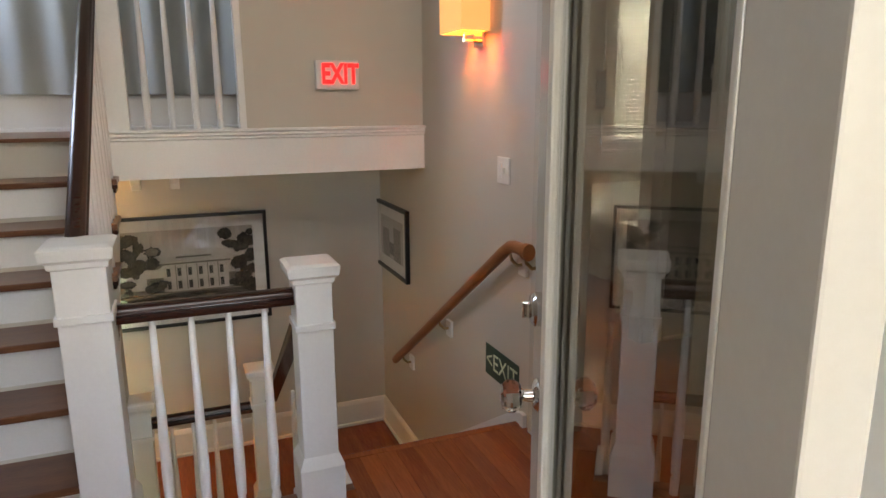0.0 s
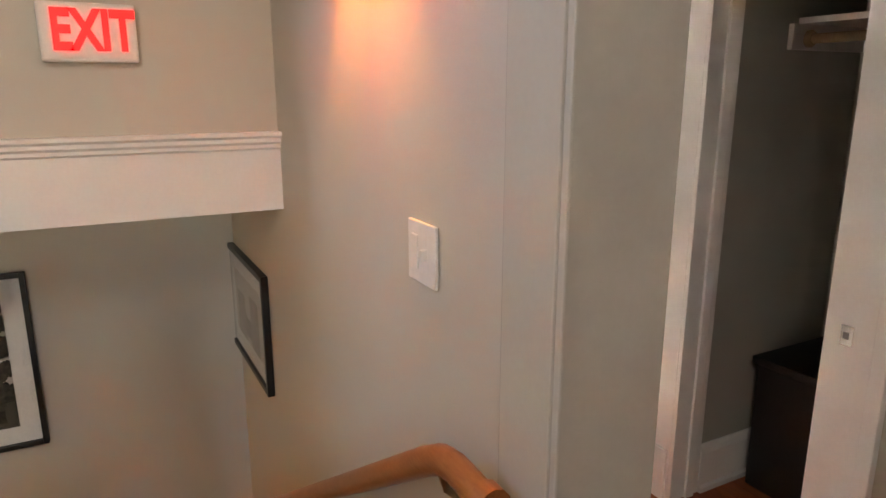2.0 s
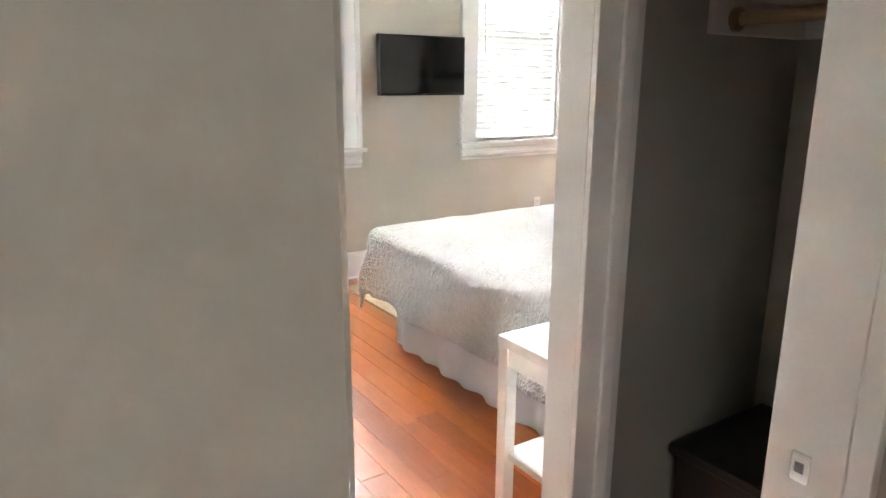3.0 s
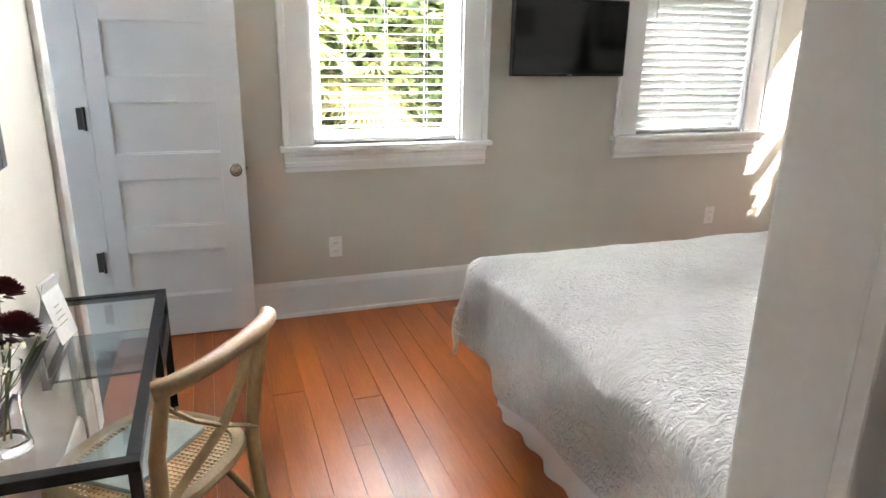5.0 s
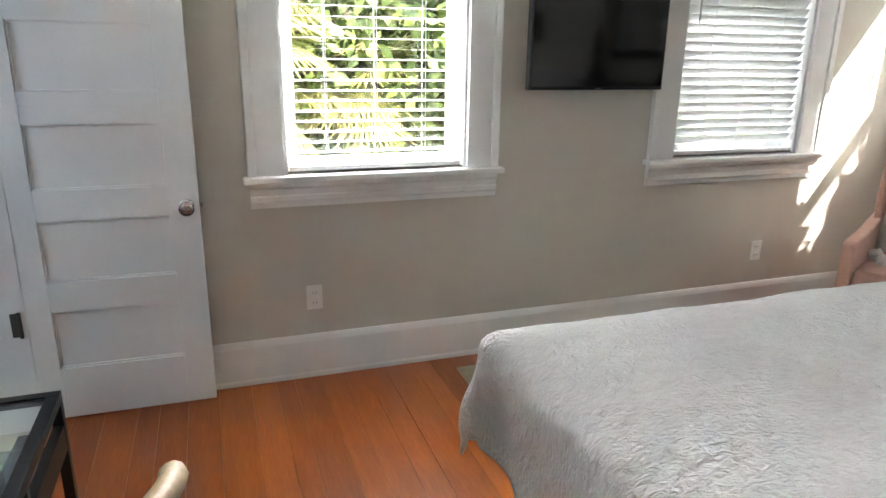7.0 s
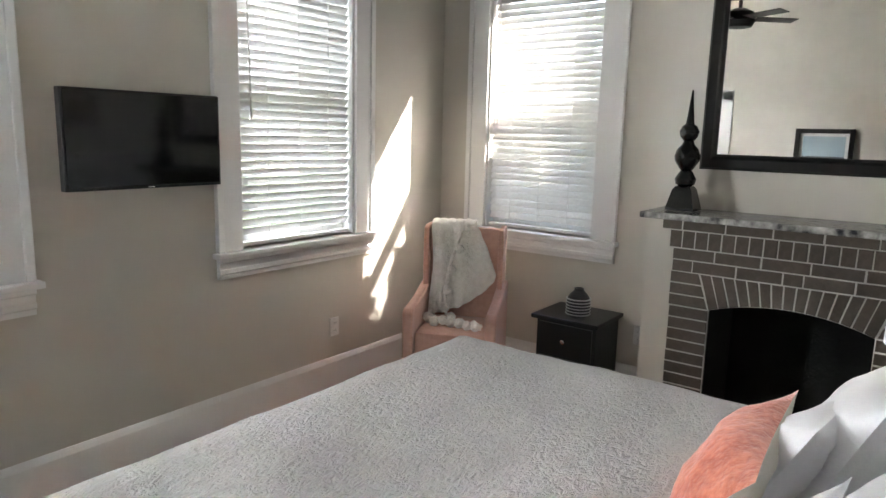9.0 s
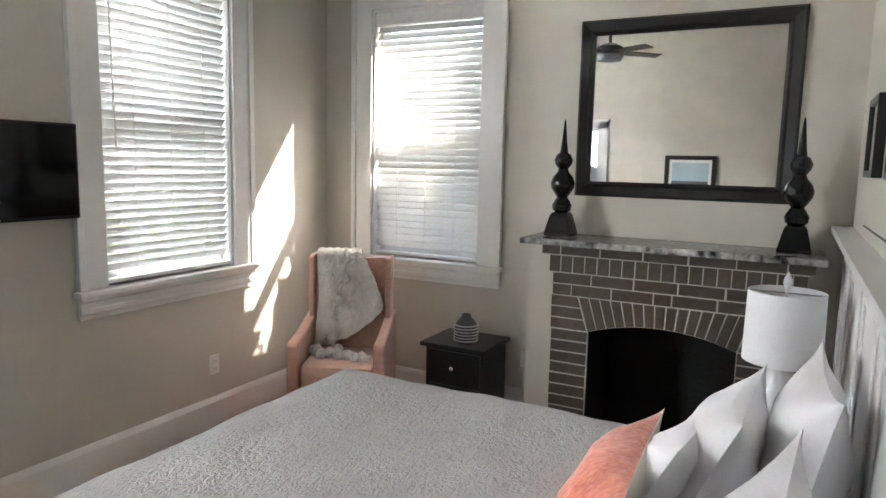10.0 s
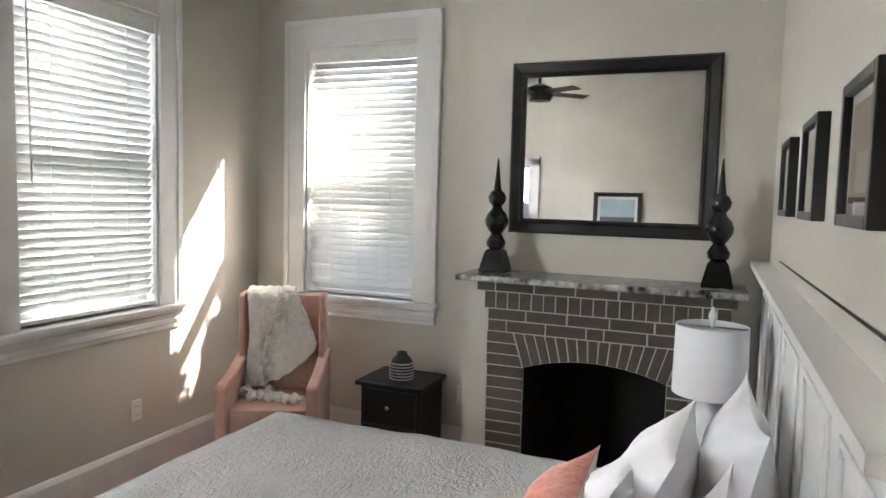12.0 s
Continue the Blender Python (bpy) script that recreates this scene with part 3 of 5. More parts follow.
def pillow(name, w, h, d, material, m, label, knit=None, category="pillow", slump=0.0):
    """A stuffed pillow: two bellied faces meeting in a seam with pointed corners. Local: x across, z up, y its depth; slump lets its weight sink to the lower half."""
    n = 26
    seed = m.translation.x * 7 + m.translation.y * 3

    def f(side):
        def g(u, v):
            a, b = u * 2 - 1, v * 2 - 1
            k = ((1 - a * a) * (1 - b * b)) ** 0.62
            pinch = 1 - 0.10 * (1 - b * b) * abs(a) ** 3
            pinch2 = 1 - 0.10 * (1 - a * a) * abs(b) ** 3
            belly = 1 - 0.35 * slump * b
            rim = 1 - max(abs(a), abs(b)) ** 4
            wr = (0.020 * noise.noise((a * 1.6 + seed, b * 1.6, side)) + 0.008 * noise.noise((a * 4.5 + seed, b * 4.5, side + 5))) * rim
            pull = 0.003 * math.sin(9 * math.atan2(b, a) + seed) * rim * max(abs(a), abs(b)) ** 2
            droop = -slump * 0.05 * h * (1 - a * a) * (b + 1)
            return (a * w / 2 * pinch, side * (d / 2 * k * belly) + wr + pull * 0.6, h / 2 + b * h / 2 * pinch2 + droop)
        return g
    p = thing(name, m, label, category)
    part("back", cloth(n, n, f(-1)), material, p, "", True)
    part("front", cloth(n, n, f(1)), knit or material, p, "coral knitted face" if knit else "", True)
    return p


SEAT_AT = pose(4.20, 3.335, FL, 0, 0, -65) @ Matrix.Diagonal((0.92, 1, 0.965, 1))


def armchair():
    c = thing("armchair", SEAT_AT, "blush pink tweed armchair in the sunny corner", "armchair")
    # local: front is -y
    part("seat", boxes((-0.225, -0.31, 0.26, 0.225, 0.14, 0.48), soft=0.035), PINK, c, "", True)
    part("seat_frame", boxes((-0.26, -0.305, 0.13, 0.26, 0.22, 0.265), soft=0.012), PINK, c)
    part("backrest", moved(boxes((-0.255, 0.0, 0.0, 0.255, 0.09, 0.68), soft=0.03), pose(0, 0.11, 0.38, -5)), PINK, c, "", True)
    for s in (-1, 1):
        x0, x1 = sorted((s * 0.228, s * 0.295))
        arm = part("armrest", extrude([(-0.33, 0.13), (-0.335, 0.60), (-0.31, 0.62), (-0.10, 0.64), (0.06, 0.675), (0.24, 0.71), (0.24, 0.13)], "x", x0, x1), PINK, c, "", True)
        bv = arm.modifiers.new("soft", "BEVEL")
        bv.width, bv.segments, bv.limit_method = 0.012, 3, "ANGLE"
        x0, x1 = sorted((s * 0.235, s * 0.272))
        wing = part("wing", extrude([(0.10, 0.56), (0.075, 0.80), (0.09, 1.055), (0.13, 1.07), (0.25, 1.07), (0.25, 0.56)], "x", x0, x1), PINK, c, "", True)
        bv = wing.modifiers.new("soft", "BEVEL")
        bv.width, bv.segments, bv.limit_method = 0.010, 3, "ANGLE"
        for y in (-0.27, 0.18):
            part("leg", lathe([(0.016, 0.0), (0.026, 0.14)], 4), BLACK, c).location = (s * 0.24, y, 0)
    part("welt", tube([(-0.225, -0.312, 0.262), (0.225, -0.312, 0.262)], 0.006, 6), PINK, c, "piped seam", True)
    nail = bpy.data.meshes.new("nail")
    bm = bmesh.new()
    bmesh.ops.create_icosphere(bm, subdivisions=1, radius=0.004)
    bm.to_mesh(nail)
    bm.free()
    nail.materials.append(BRASS)
    for s in (-1, 1):
        for k in range(20):
            piece("nail", nail, c, (s * 0.288, -0.335, 0.15 + k * 0.018))
            piece("nail", nail, c, (s * 0.262, 0.077 + 0.0006 * k, 0.64 + k * 0.021))
    return c


def throw():
    """A fleece throw hung over the chair's back: a wide flap with a slanting hem, and a bunched end on the seat."""
    def fold(u, v):
        return 0.010 * math.sin(u * 17 + 2.2 * v) + 0.014 * noise.noise((u * 4, v * 4, 1)) + 0.004 * noise.noise((u * 30, v * 30, 4))

    def flap(u, v):
        right = -0.02 + 0.245 * min(1, max(0, (v - 0.22) / 0.7)) ** 0.8
        left = -0.215 - 0.01 * math.sin(v * 8)
        x = left + u * (right + 0.10 * (1 - v) - left)
        k = fold(u, v)
        if v < 0.16:
            y, z = 0.285, 0.90 + v
        elif v < 0.30:
            a = (v - 0.16) / 0.14 * math.pi
            y, z = 0.205 + 0.085 * math.cos(a), 1.065 + 0.035 * math.sin(a)
        else:
            q = (v - 0.30) / 0.70
            y, z = 0.118 - 0.050 * q, 1.065 - q * (0.57 - 0.24 * u * u)
        return (x, y - 0.020 + k, z + abs(k) * 0.6)

    def tail(u, v):
        a = v * math.pi
        lump = 0.7 + 0.5 * noise.noise((u * 6, 2, 3)) + 0.12 * math.sin(u * 31)
        x = -0.21 + 0.385 * u
        y = -0.035 - 0.11 * u + 0.065 * lump * math.cos(a)
        return (x, y, 0.475 + 0.065 * lump * math.sin(a) * (1 - 0.2 * u) + 0.01 * noise.noise((u * 20, v * 8, 7)))
    t = thing("throw_blanket", SEAT_AT, "cream fleece throw with pompoms draped over the armchair", "blanket")
    for nm, cl in (("flap", part("flap", cloth(48, 70, flap), THROW, t, "", True)), ("bunched_end", part("bunched_end", cloth(60, 16, tail), THROW, t, "", True))):
        s = cl.modifiers.new("thick", "SOLIDIFY")
        s.thickness = 0.012
    part("hem", tube([(0.0 - 0.10 * math.sin(q * 2.0), 0.065 - 0.045 * q + 0.01 * math.sin(q * 14), 1.06 - 0.56 * q) for q in [k / 20 for k in range(21)]], 0.011, 8), THROW, t, "rolled fleece edge", True)
    rnd = random.Random(2)
    bm0 = bmesh.new()
    bmesh.ops.create_icosphere(bm0, subdivisions=3, radius=0.030)
    for v in bm0.verts:
        v.co *= 1 + 0.22 * noise.noise(v.co * 90)
    me = bpy.data.meshes.new("pompom")
    bm0.to_mesh(me)
    bm0.free()
    me.materials.append(THROW)
    for k in range(7):
        piece("pompom", me, t, (-0.19 + k * 0.056, -0.115 - 0.014 * k + rnd.uniform(-0.02, 0.02), 0.505 + rnd.uniform(-0.005, 0.012)))
    for q, dx in ((0.0, 0.02), (0.22, 0.03), (0.46, 0.02), (0.70, 0.01), (0.90, 0.0), (1.0, 0.04)):
        piece("pompom", me, t, (dx - 0.10 * math.sin(q * 2.0), 0.045 - 0.050 * q, 1.06 - 0.56 * q))
    return t


def nightstand():
    n = thing("nightstand", pose(4.60, 2.735, FL), "black wooden nightstand with a drawer beside the armchair", "nightstand")
    # front faces -x
    part("body", boxes((-0.15, -0.19, 0.06, 0.19, 0.19, 0.512), soft=0.004), BLACK, n)
    part("top", boxes((-0.19, -0.215, 0.512, 0.20, 0.215, 0.537), soft=0.006), BLACK, n)
    for z0, z1 in ((0.30, 0.495), (0.09, 0.285)):
        d = part("drawer", boxes((-0.166, -0.172, z0, -0.151, 0.172, z1), soft=0.004), BLACK, n)
        part("knob", moved(lathe([(0.006, 0), (0.006, 0.012), (0.014, 0.016), (0.014, 0.024), (0.008, 0.029)], 14), pose(-0.166, 0, (z0 + z1) / 2, 0, -90)), CHROME, d, "small round metal knob", True)
    for x in (-0.13, 0.17):
        for y in (-0.17, 0.17):
            part("leg", boxes((x - 0.018, y - 0.018, 0, x + 0.018, y + 0.018, 0.062)), BLACK, n)
    return n


def striped_vase():
    v = thing("vase", pose(4.53, 2.70, FL + 0.537), "striped grey and charcoal stoneware vase on the nightstand", "vase")
    prof = [(0.055, 0.0), (0.066, 0.012), (0.070, 0.03), (0.071, 0.09), (0.066, 0.115), (0.05, 0.14), (0.034, 0.155), (0.028, 0.165), (0.030, 0.175), (0.024, 0.175), (0.022, 0.16)]
    part("body", lathe(prof, 28), VASE_DARK, v, "charcoal glaze", True)
    for k in range(6):
        z = 0.018 + k * 0.018
        part("stripe", lathe([(0.066, z), (0.0735, z + 0.002), (0.0738, z + 0.006), (0.066, z + 0.008)], 28), VASE_LIGHT, v, "pale raised stripe", True)
    return v


def finial(x, y):
    f = thing("finial", pose(x, y, 1.29), "tall black turned wooden finial standing on the mantel", "ornament", "mantel finials")
    part("base", lathe([(0.066, 0.0), (0.066, 0.012), (0.045, 0.10), (0.034, 0.115)], square=True), BLACKGLOSS, f)
    part("stem", lathe([(0.03, 0.115), (0.045, 0.125), (0.05, 0.15), (0.036, 0.175), (0.026, 0.19), (0.034, 0.2), (0.056, 0.235), (0.060, 0.26), (0.050, 0.29), (0.028, 0.315),
                        (0.024, 0.33), (0.040, 0.35), (0.046, 0.375), (0.034, 0.40), (0.020, 0.41), (0.015, 0.45), (0.004, 0.56), (0.001, 0.57)], 22), BLACKGLOSS, f, "", True)
    return f


def mirror():
    m = thing("mirror", pose(4.40, 1.53, 1.485, 0, 0, 90), "large mirror in a wide black wooden frame above the mantel", "mirror")
    # local: x along the wall, -y... faces +y after the turn
    w, h, t = 1.0, 0.865, 0.075
    prof = [(0, 0.0), (0, 0.02), (0.012, 0.034), (0.05, 0.026), (0.062, 0.034), (t, 0.018), (t, 0)]
    for nm, a, L, q in (("rail", 0, w, pose(0, 0, 0)), ("rail", 0, w, pose(0, 0, h, 0, 180)), ("stile", 0, h, pose(-w / 2, 0, h / 2, 0, 90)), ("stile", 0, h, pose(w / 2, 0, h / 2, 0, -90))):
        bm = bmesh.new()
        lo, hi = [], []
        for p, d in prof:
            lo.append(bm.verts.new((-L / 2 + p, d, p)))
            hi.append(bm.verts.new((L / 2 - p, d, p)))
        k = len(prof)
        for i in range(k):
            bm.faces.new((lo[i], lo[(i + 1) % k], hi[(i + 1) % k], hi[i]))
        bm.faces.new(lo)
        bm.faces.new(hi)
        part(nm, moved(bm, q), BLACK, m)
    part("glass", boxes((-w / 2 + t - 0.01, 0.006, t - 0.01, w / 2 - t + 0.01, 0.012, h - t + 0.01)), MIRROR, m, "silvered glass")
    return m


def television():
    t = thing("television", pose(2.52, 3.96, 1.36, 0, 0, 0), "flat black television on a wall bracket", "television")
    part("bracket", boxes((-0.12, -0.05, 0.12, 0.12, -0.0, 0.30), (-0.03, -0.10, 0.18, 0.03, -0.05, 0.24)), METAL, t)
    tilt = pose(0, -0.10, 0, 0, 0, 0)
    body = part("casing", moved(boxes((-0.355, -0.045, 0.0, 0.355, 0.0, 0.412), soft=0.006), tilt), METAL, t)
    part("screen", moved(boxes((-0.345, -0.0475, 0.016, 0.345, -0.0455, 0.402)), tilt), SCREEN, t, "glossy dark screen")
    part("badge", moved(boxes((-0.015, -0.049, 0.005, 0.015, -0.0455, 0.010)), tilt), CHROME, t)
    return t


def outlet(x, m, name="outlet", label="white duplex outlet on the wall"):
    o = thing(name, m, label, "outlet")
    part("plate", boxes((-0.036, -0.008, -0.058, 0.036, 0.0, 0.058), soft=0.003), PLASTIC, o)
    for s in (-1, 1):
        part("socket", boxes((-0.018, -0.0105, s * 0.024 - 0.015, 0.018, -0.008, s * 0.024 + 0.015), soft=0.002), PLASTIC, o)
        for k in (-1, 1):
            part("slot", boxes((k * 0.007 - 0.0015, -0.0112, s * 0.024 - 0.005, k * 0.007 + 0.0015, -0.0104, s * 0.024 + 0.005)), INK, o)
    return o


def knob_set(parent, x, y, z, out):
    """A cut-glass knob on a round chrome rose; out is +1 or -1 along y."""
    def turned(prof):
        return moved(lathe(prof, 16), pose(x, y, z, -90 * out))
    k = part("rose", turned([(0.030, 0.0), (0.030, 0.004), (0.024, 0.009), (0.012, 0.012), (0.010, 0.03)]), CHROME, parent, "chrome rose", True)
    part("glass_knob", turned([(0.012, 0.028), (0.022, 0.034), (0.030, 0.045), (0.030, 0.055), (0.022, 0.066), (0.010, 0.069)]), CRYSTAL, k, "faceted glass knob")


def panel_door(m):
    """The five-panelled door, open flat along the north wall. Local: x from the hinge, -y to the room."""
    d = thing("door_2", m, "white five-panel door standing open against the wall", "door")
    W, D, top = 0.70, 0.036, 2.03
    stile = 0.112
    rows = [0.262, 0.508, 0.630, 0.876, 0.996, 1.243, 1.360, 1.608, 1.726, 1.915]
    part("stile", boxes((0.0, -D, 0.042, stile, 0, top), soft=0.002), TRIM, d)
    part("stile", boxes((W - stile, -D, 0.042, W, 0, top), soft=0.002), TRIM, d)
    edges = [0.042] + rows + [top]
    for lo, hi in zip(edges[::2], edges[1::2]):
        part("rail", boxes((stile, -D, lo, W - stile, 0, hi), soft=0.002), TRIM, d)
    for lo, hi in zip(rows[::2], rows[1::2]):
        part("panel", boxes((stile, -D + 0.014, lo, W - stile, -0.014, hi)), TRIM, d)
        part("bead", boxes((stile, -D + 0.006, lo, stile + 0.008, -0.006, hi), (W - stile - 0.008, -D + 0.006, lo, W - stile, -0.006, hi),
                           (stile, -D + 0.006, lo, W - stile, -0.006, lo + 0.008), (stile, -D + 0.006, hi - 0.008, W - stile, -0.006, hi), soft=0.003), TRIM, d)
    knob_set(d, W - 0.047, -D, 0.91, -1)
    part("latch", boxes((W, -0.026, 0.88, W + 0.002, -0.010, 0.94), (W + 0.002, -0.022, 0.902, W + 0.012, -0.014, 0.918)), CHROME, d)
    for z in (0.42, 1.12, 1.82):
        part("hinge", boxes((-0.030, -D - 0.004, z, 0.004, -D + 0.002, z + 0.10), soft=0.001), HINGE, d, "grey metal butt hinge")
        part("hinge_pin", tube([(0.002, -D - 0.006, z - 0.004), (0.002, -D - 0.006, z + 0.104)], 0.007, 8), HINGE, d)
    return d


def desk():
    d = thing("desk", pose(0.215, 2.245, 0), "narrow glass-topped desk with a black steel frame against the wall", "desk")
    hx, hy, z = 0.168, 0.535, 0.658
    part("frame", boxes((-hx, -hy, z, hx, -hy + 0.03, z + 0.028), (-hx, hy - 0.03, z, hx, hy, z + 0.028), (-hx, -hy + 0.03, z, -hx + 0.03, hy - 0.03, z + 0.028), (hx - 0.03, -hy + 0.03, z, hx, hy - 0.03, z + 0.028), soft=0.002), METAL, d, "black steel frame")
    part("glass_top", boxes((-hx + 0.028, -hy + 0.028, z + 0.017, hx - 0.028, hy - 0.028, z + 0.026)), CLEAR, d, "clear glass top")
    for sx in (-1, 1):
        for sy in (-1, 1):
            x, y = sx * (hx - 0.013), sy * (hy - 0.013)
            part("leg", boxes((x - 0.013, y - 0.013, 0, x + 0.013, y + 0.013, z), soft=0.002), METAL, d)
    part("shelf", boxes((-hx + 0.01, hy - 0.36, 0.54, hx - 0.01, hy - 0.03, 0.548)), TINTED, d, "smoked glass shelf")
    part("shelf_rail", boxes((hx - 0.025, hy - 0.38, 0.53, hx - 0.001, hy - 0.026, 0.60)), METAL, d)
    part("shelf_rail", boxes((-hx + 0.001, hy - 0.38, 0.53, -hx + 0.025, hy - 0.026, 0.56)), METAL, d)
    part("hanger", boxes((-hx + 0.002, hy - 0.38, 0.56, -hx + 0.02, hy - 0.362, z)), METAL, d)
    part("hanger", boxes((hx - 0.02, hy - 0.38, 0.60, hx - 0.002, hy - 0.362, z)), METAL, d)
    return d


def dining_chair():
    c = thing("cross_back_chair", pose(0.36, 2.075, FL, 0, 0, -125.6) @ Matrix.Diagonal((1, 1, 0.917, 1)), "pale wooden cross-back chair with a cane seat at the desk", "chair")
    # local: back at +y (towards the room), front to -y (desk)
    sz = 0.46
    ring = [(0.205 * math.copysign(abs(math.cos(a)) ** 0.7, math.cos(a)), 0.20 * math.copysign(abs(math.sin(a)) ** 0.7, math.sin(a)), sz) for a in [2 * math.pi * k / 36 for k in range(37)]]
    part("seat_frame", tube(ring, 0.022, 8, 0.8), BEECH, c, "", True)
    strands = []
    for k in range(-13, 14):
        q = k * 0.0145
        e = 0.19 * (1 - abs(q / 0.2) ** 3) ** 0.33
        strands += [(q - 0.0032, -e, sz + 0.004, q + 0.0032, e, sz + 0.006), (-e, q - 0.0032, sz + 0.002, e, q + 0.0032, sz + 0.004)]
    part("cane_seat", boxes(*strands), CANE, c, "open woven cane")
    for s in (-1, 1):
        part("back_leg", tube([(s * 0.19, 0.27, 0.0), (s * 0.19, 0.20, 0.25), (s * 0.19, 0.185, 0.46), (s * 0.20, 0.20, 0.65), (s * 0.205, 0.24, 0.84)], [0.017, 0.02, 0.021, 0.02, 0.017], 10), BEECH, c, "", True)
        part("front_leg", tube([(s * 0.18, -0.20, 0.0), (s * 0.17, -0.17, 0.45)], [0.014, 0.02], 10), BEECH, c, "", True)
        part("brace", tube([(s * 0.19, 0.195, 0.20), (s * 0.15, 0.10, 0.36), (s * 0.08, 0.02, 0.43)], 0.011, 8), BEECH, c, "", True)
        part("cross_slat", tube([(s * 0.19, 0.21, 0.80), (s * 0.10, 0.222, 0.70), (0.0, 0.225 - s * 0.007, 0.62), (-s * 0.12, 0.21, 0.54), (-s * 0.185, 0.195, 0.49)], 0.015, 8, 0.45), BEECH, c, "", True)
        part("screw", moved(lathe([(0.007, 0), (0.006, 0.004)], 10), pose(s * 0.165, 0.236, 0.775, -90)), BRASS, c)
    part("top_rail", tube([(0.225 * math.sin(a), 0.23 + 0.055 * math.cos(a), 0.855 + 0.012 * math.cos(a)) for a in [-1.5 + 3.0 * k / 14 for k in range(15)]], 0.024, 10, 1.0), BEECH, c, "", True)
    part("stretcher", tube([(-0.18, -0.18, 0.2), (0.18, -0.18, 0.2)], 0.010, 8), BEECH, c, "", True)
    # Added slab: its pale colour stands for a reflection in the desk glass.
    part("reflection_slab", boxes((-0.15, -0.14, sz + 0.008, 0.15, 0.06, sz + 0.026), soft=0.008), REFLECTION_TONE, c, "pale slab standing for a reflection in the desk glass", True)
    return c


def flower_vase():
    v = thing("flower_vase", pose(0.12, 1.83, 0.686), "clear glass vase of dark red flowers on the desk", "vase")
    part("glass", lathe([(0.038, 0.0), (0.046, 0.008), (0.041, 0.03), (0.037, 0.10), (0.049, 0.195), (0.053, 0.20), (0.049, 0.197), (0.034, 0.10), (0.037, 0.03), (0.030, 0.022)], 14), CRYSTAL, v, "fluted clear glass", True)
    rnd = random.Random(4)
    for x, y, z, r in ((0.025, 0.06, 0.245, 0.060), (0.0, 0.11, 0.315, 0.052)):
        part("stem", tube([(rnd.uniform(-0.01, 0.01), rnd.uniform(-0.01, 0.01), 0.03), (x * 0.5, y * 0.5, 0.15), (x, y, z)], 0.003, 6), STEM, v)
        bm = bmesh.new()
        for k in range(190):
            th, ph = rnd.uniform(0, 2 * math.pi), math.acos(rnd.uniform(-0.2, 1))
            d = Vector((math.sin(ph) * math.cos(th), math.sin(ph) * math.sin(th), math.cos(ph) * 0.75))
            s = d.cross(Vector((0.3, 0.5, 0.8))).normalized()
            u = s.cross(d)
            a, o = d * r * 0.45, Vector((x, y, z))
            t = d * r + u * r * 0.12
            w = r * 0.20
            bm.faces.new([bm.verts.new(o + q) for q in (a - s * w * 0.4, t * 0.8 - s * w, t + d * 0.002, t * 0.8 + s * w, a + s * w * 0.4)])
        part("bloom", bm, PETAL, v, "dark red bloom")
    bm = bmesh.new()
    tips = []
    for k in range(40):
        a, rr = rnd.uniform(0, 6.28), rnd.uniform(0.03, 0.12)
        tips.append((rr * math.cos(a), rr * math.sin(a), rnd.uniform(0.2, 0.28)))
    for p in tips:
        o = Vector(p)
        for _ in range(3):
            e = Vector((rnd.uniform(-1, 1), rnd.uniform(-1, 1), rnd.uniform(-1, 1))).normalized() * 0.006
            g = e.cross(Vector((0, 0, 1))).normalized() * 0.006
            q = o + Vector((rnd.uniform(-1, 1), rnd.uniform(-1, 1), rnd.uniform(-1, 1))) * 0.008
            bm.faces.new([bm.verts.new(q + w) for w in (e, g, -e, -g)])
    part("filler_blossom", bm, BLOOM, v, "small white filler flowers")
    sp = bmesh.new()
    for p in tips[::2]:
        t = tube([(0, 0, 0.12), (p[0] * 0.6, p[1] * 0.6, 0.2), p], 0.0012, 4)
        me = bpy.data.meshes.new("t")
        t.to_mesh(me)
        t.free()
        sp.from_mesh(me)
        bpy.data.meshes.remove(me)
    part("sprays", sp, STEM, v)
    return v


def tent_card():
    t = thing("card", pose(0.105, 2.43, 0.686, 0, 0, 78), "folded white paper card standing on the desk", "card")
    part("front", moved(boxes((-0.055, -0.0006, 0.0, 0.055, 0.0006, 0.19)), pose(0, -0.035, 0, -13)), PAPER, t)
    part("back", moved(boxes((-0.055, -0.0006, 0.0, 0.055, 0.0006, 0.19)), pose(0, 0.035, 0, 13)), PAPER, t)
    for k in range(4):
        part("print_line", moved(boxes((-0.03 + 0.004 * k, -0.0012, 0.05 + k * 0.018, 0.028 - 0.005 * k, -0.0007, 0.0525 + k * 0.018)), pose(0, -0.035, 0, -13)), INK, t)
    return t


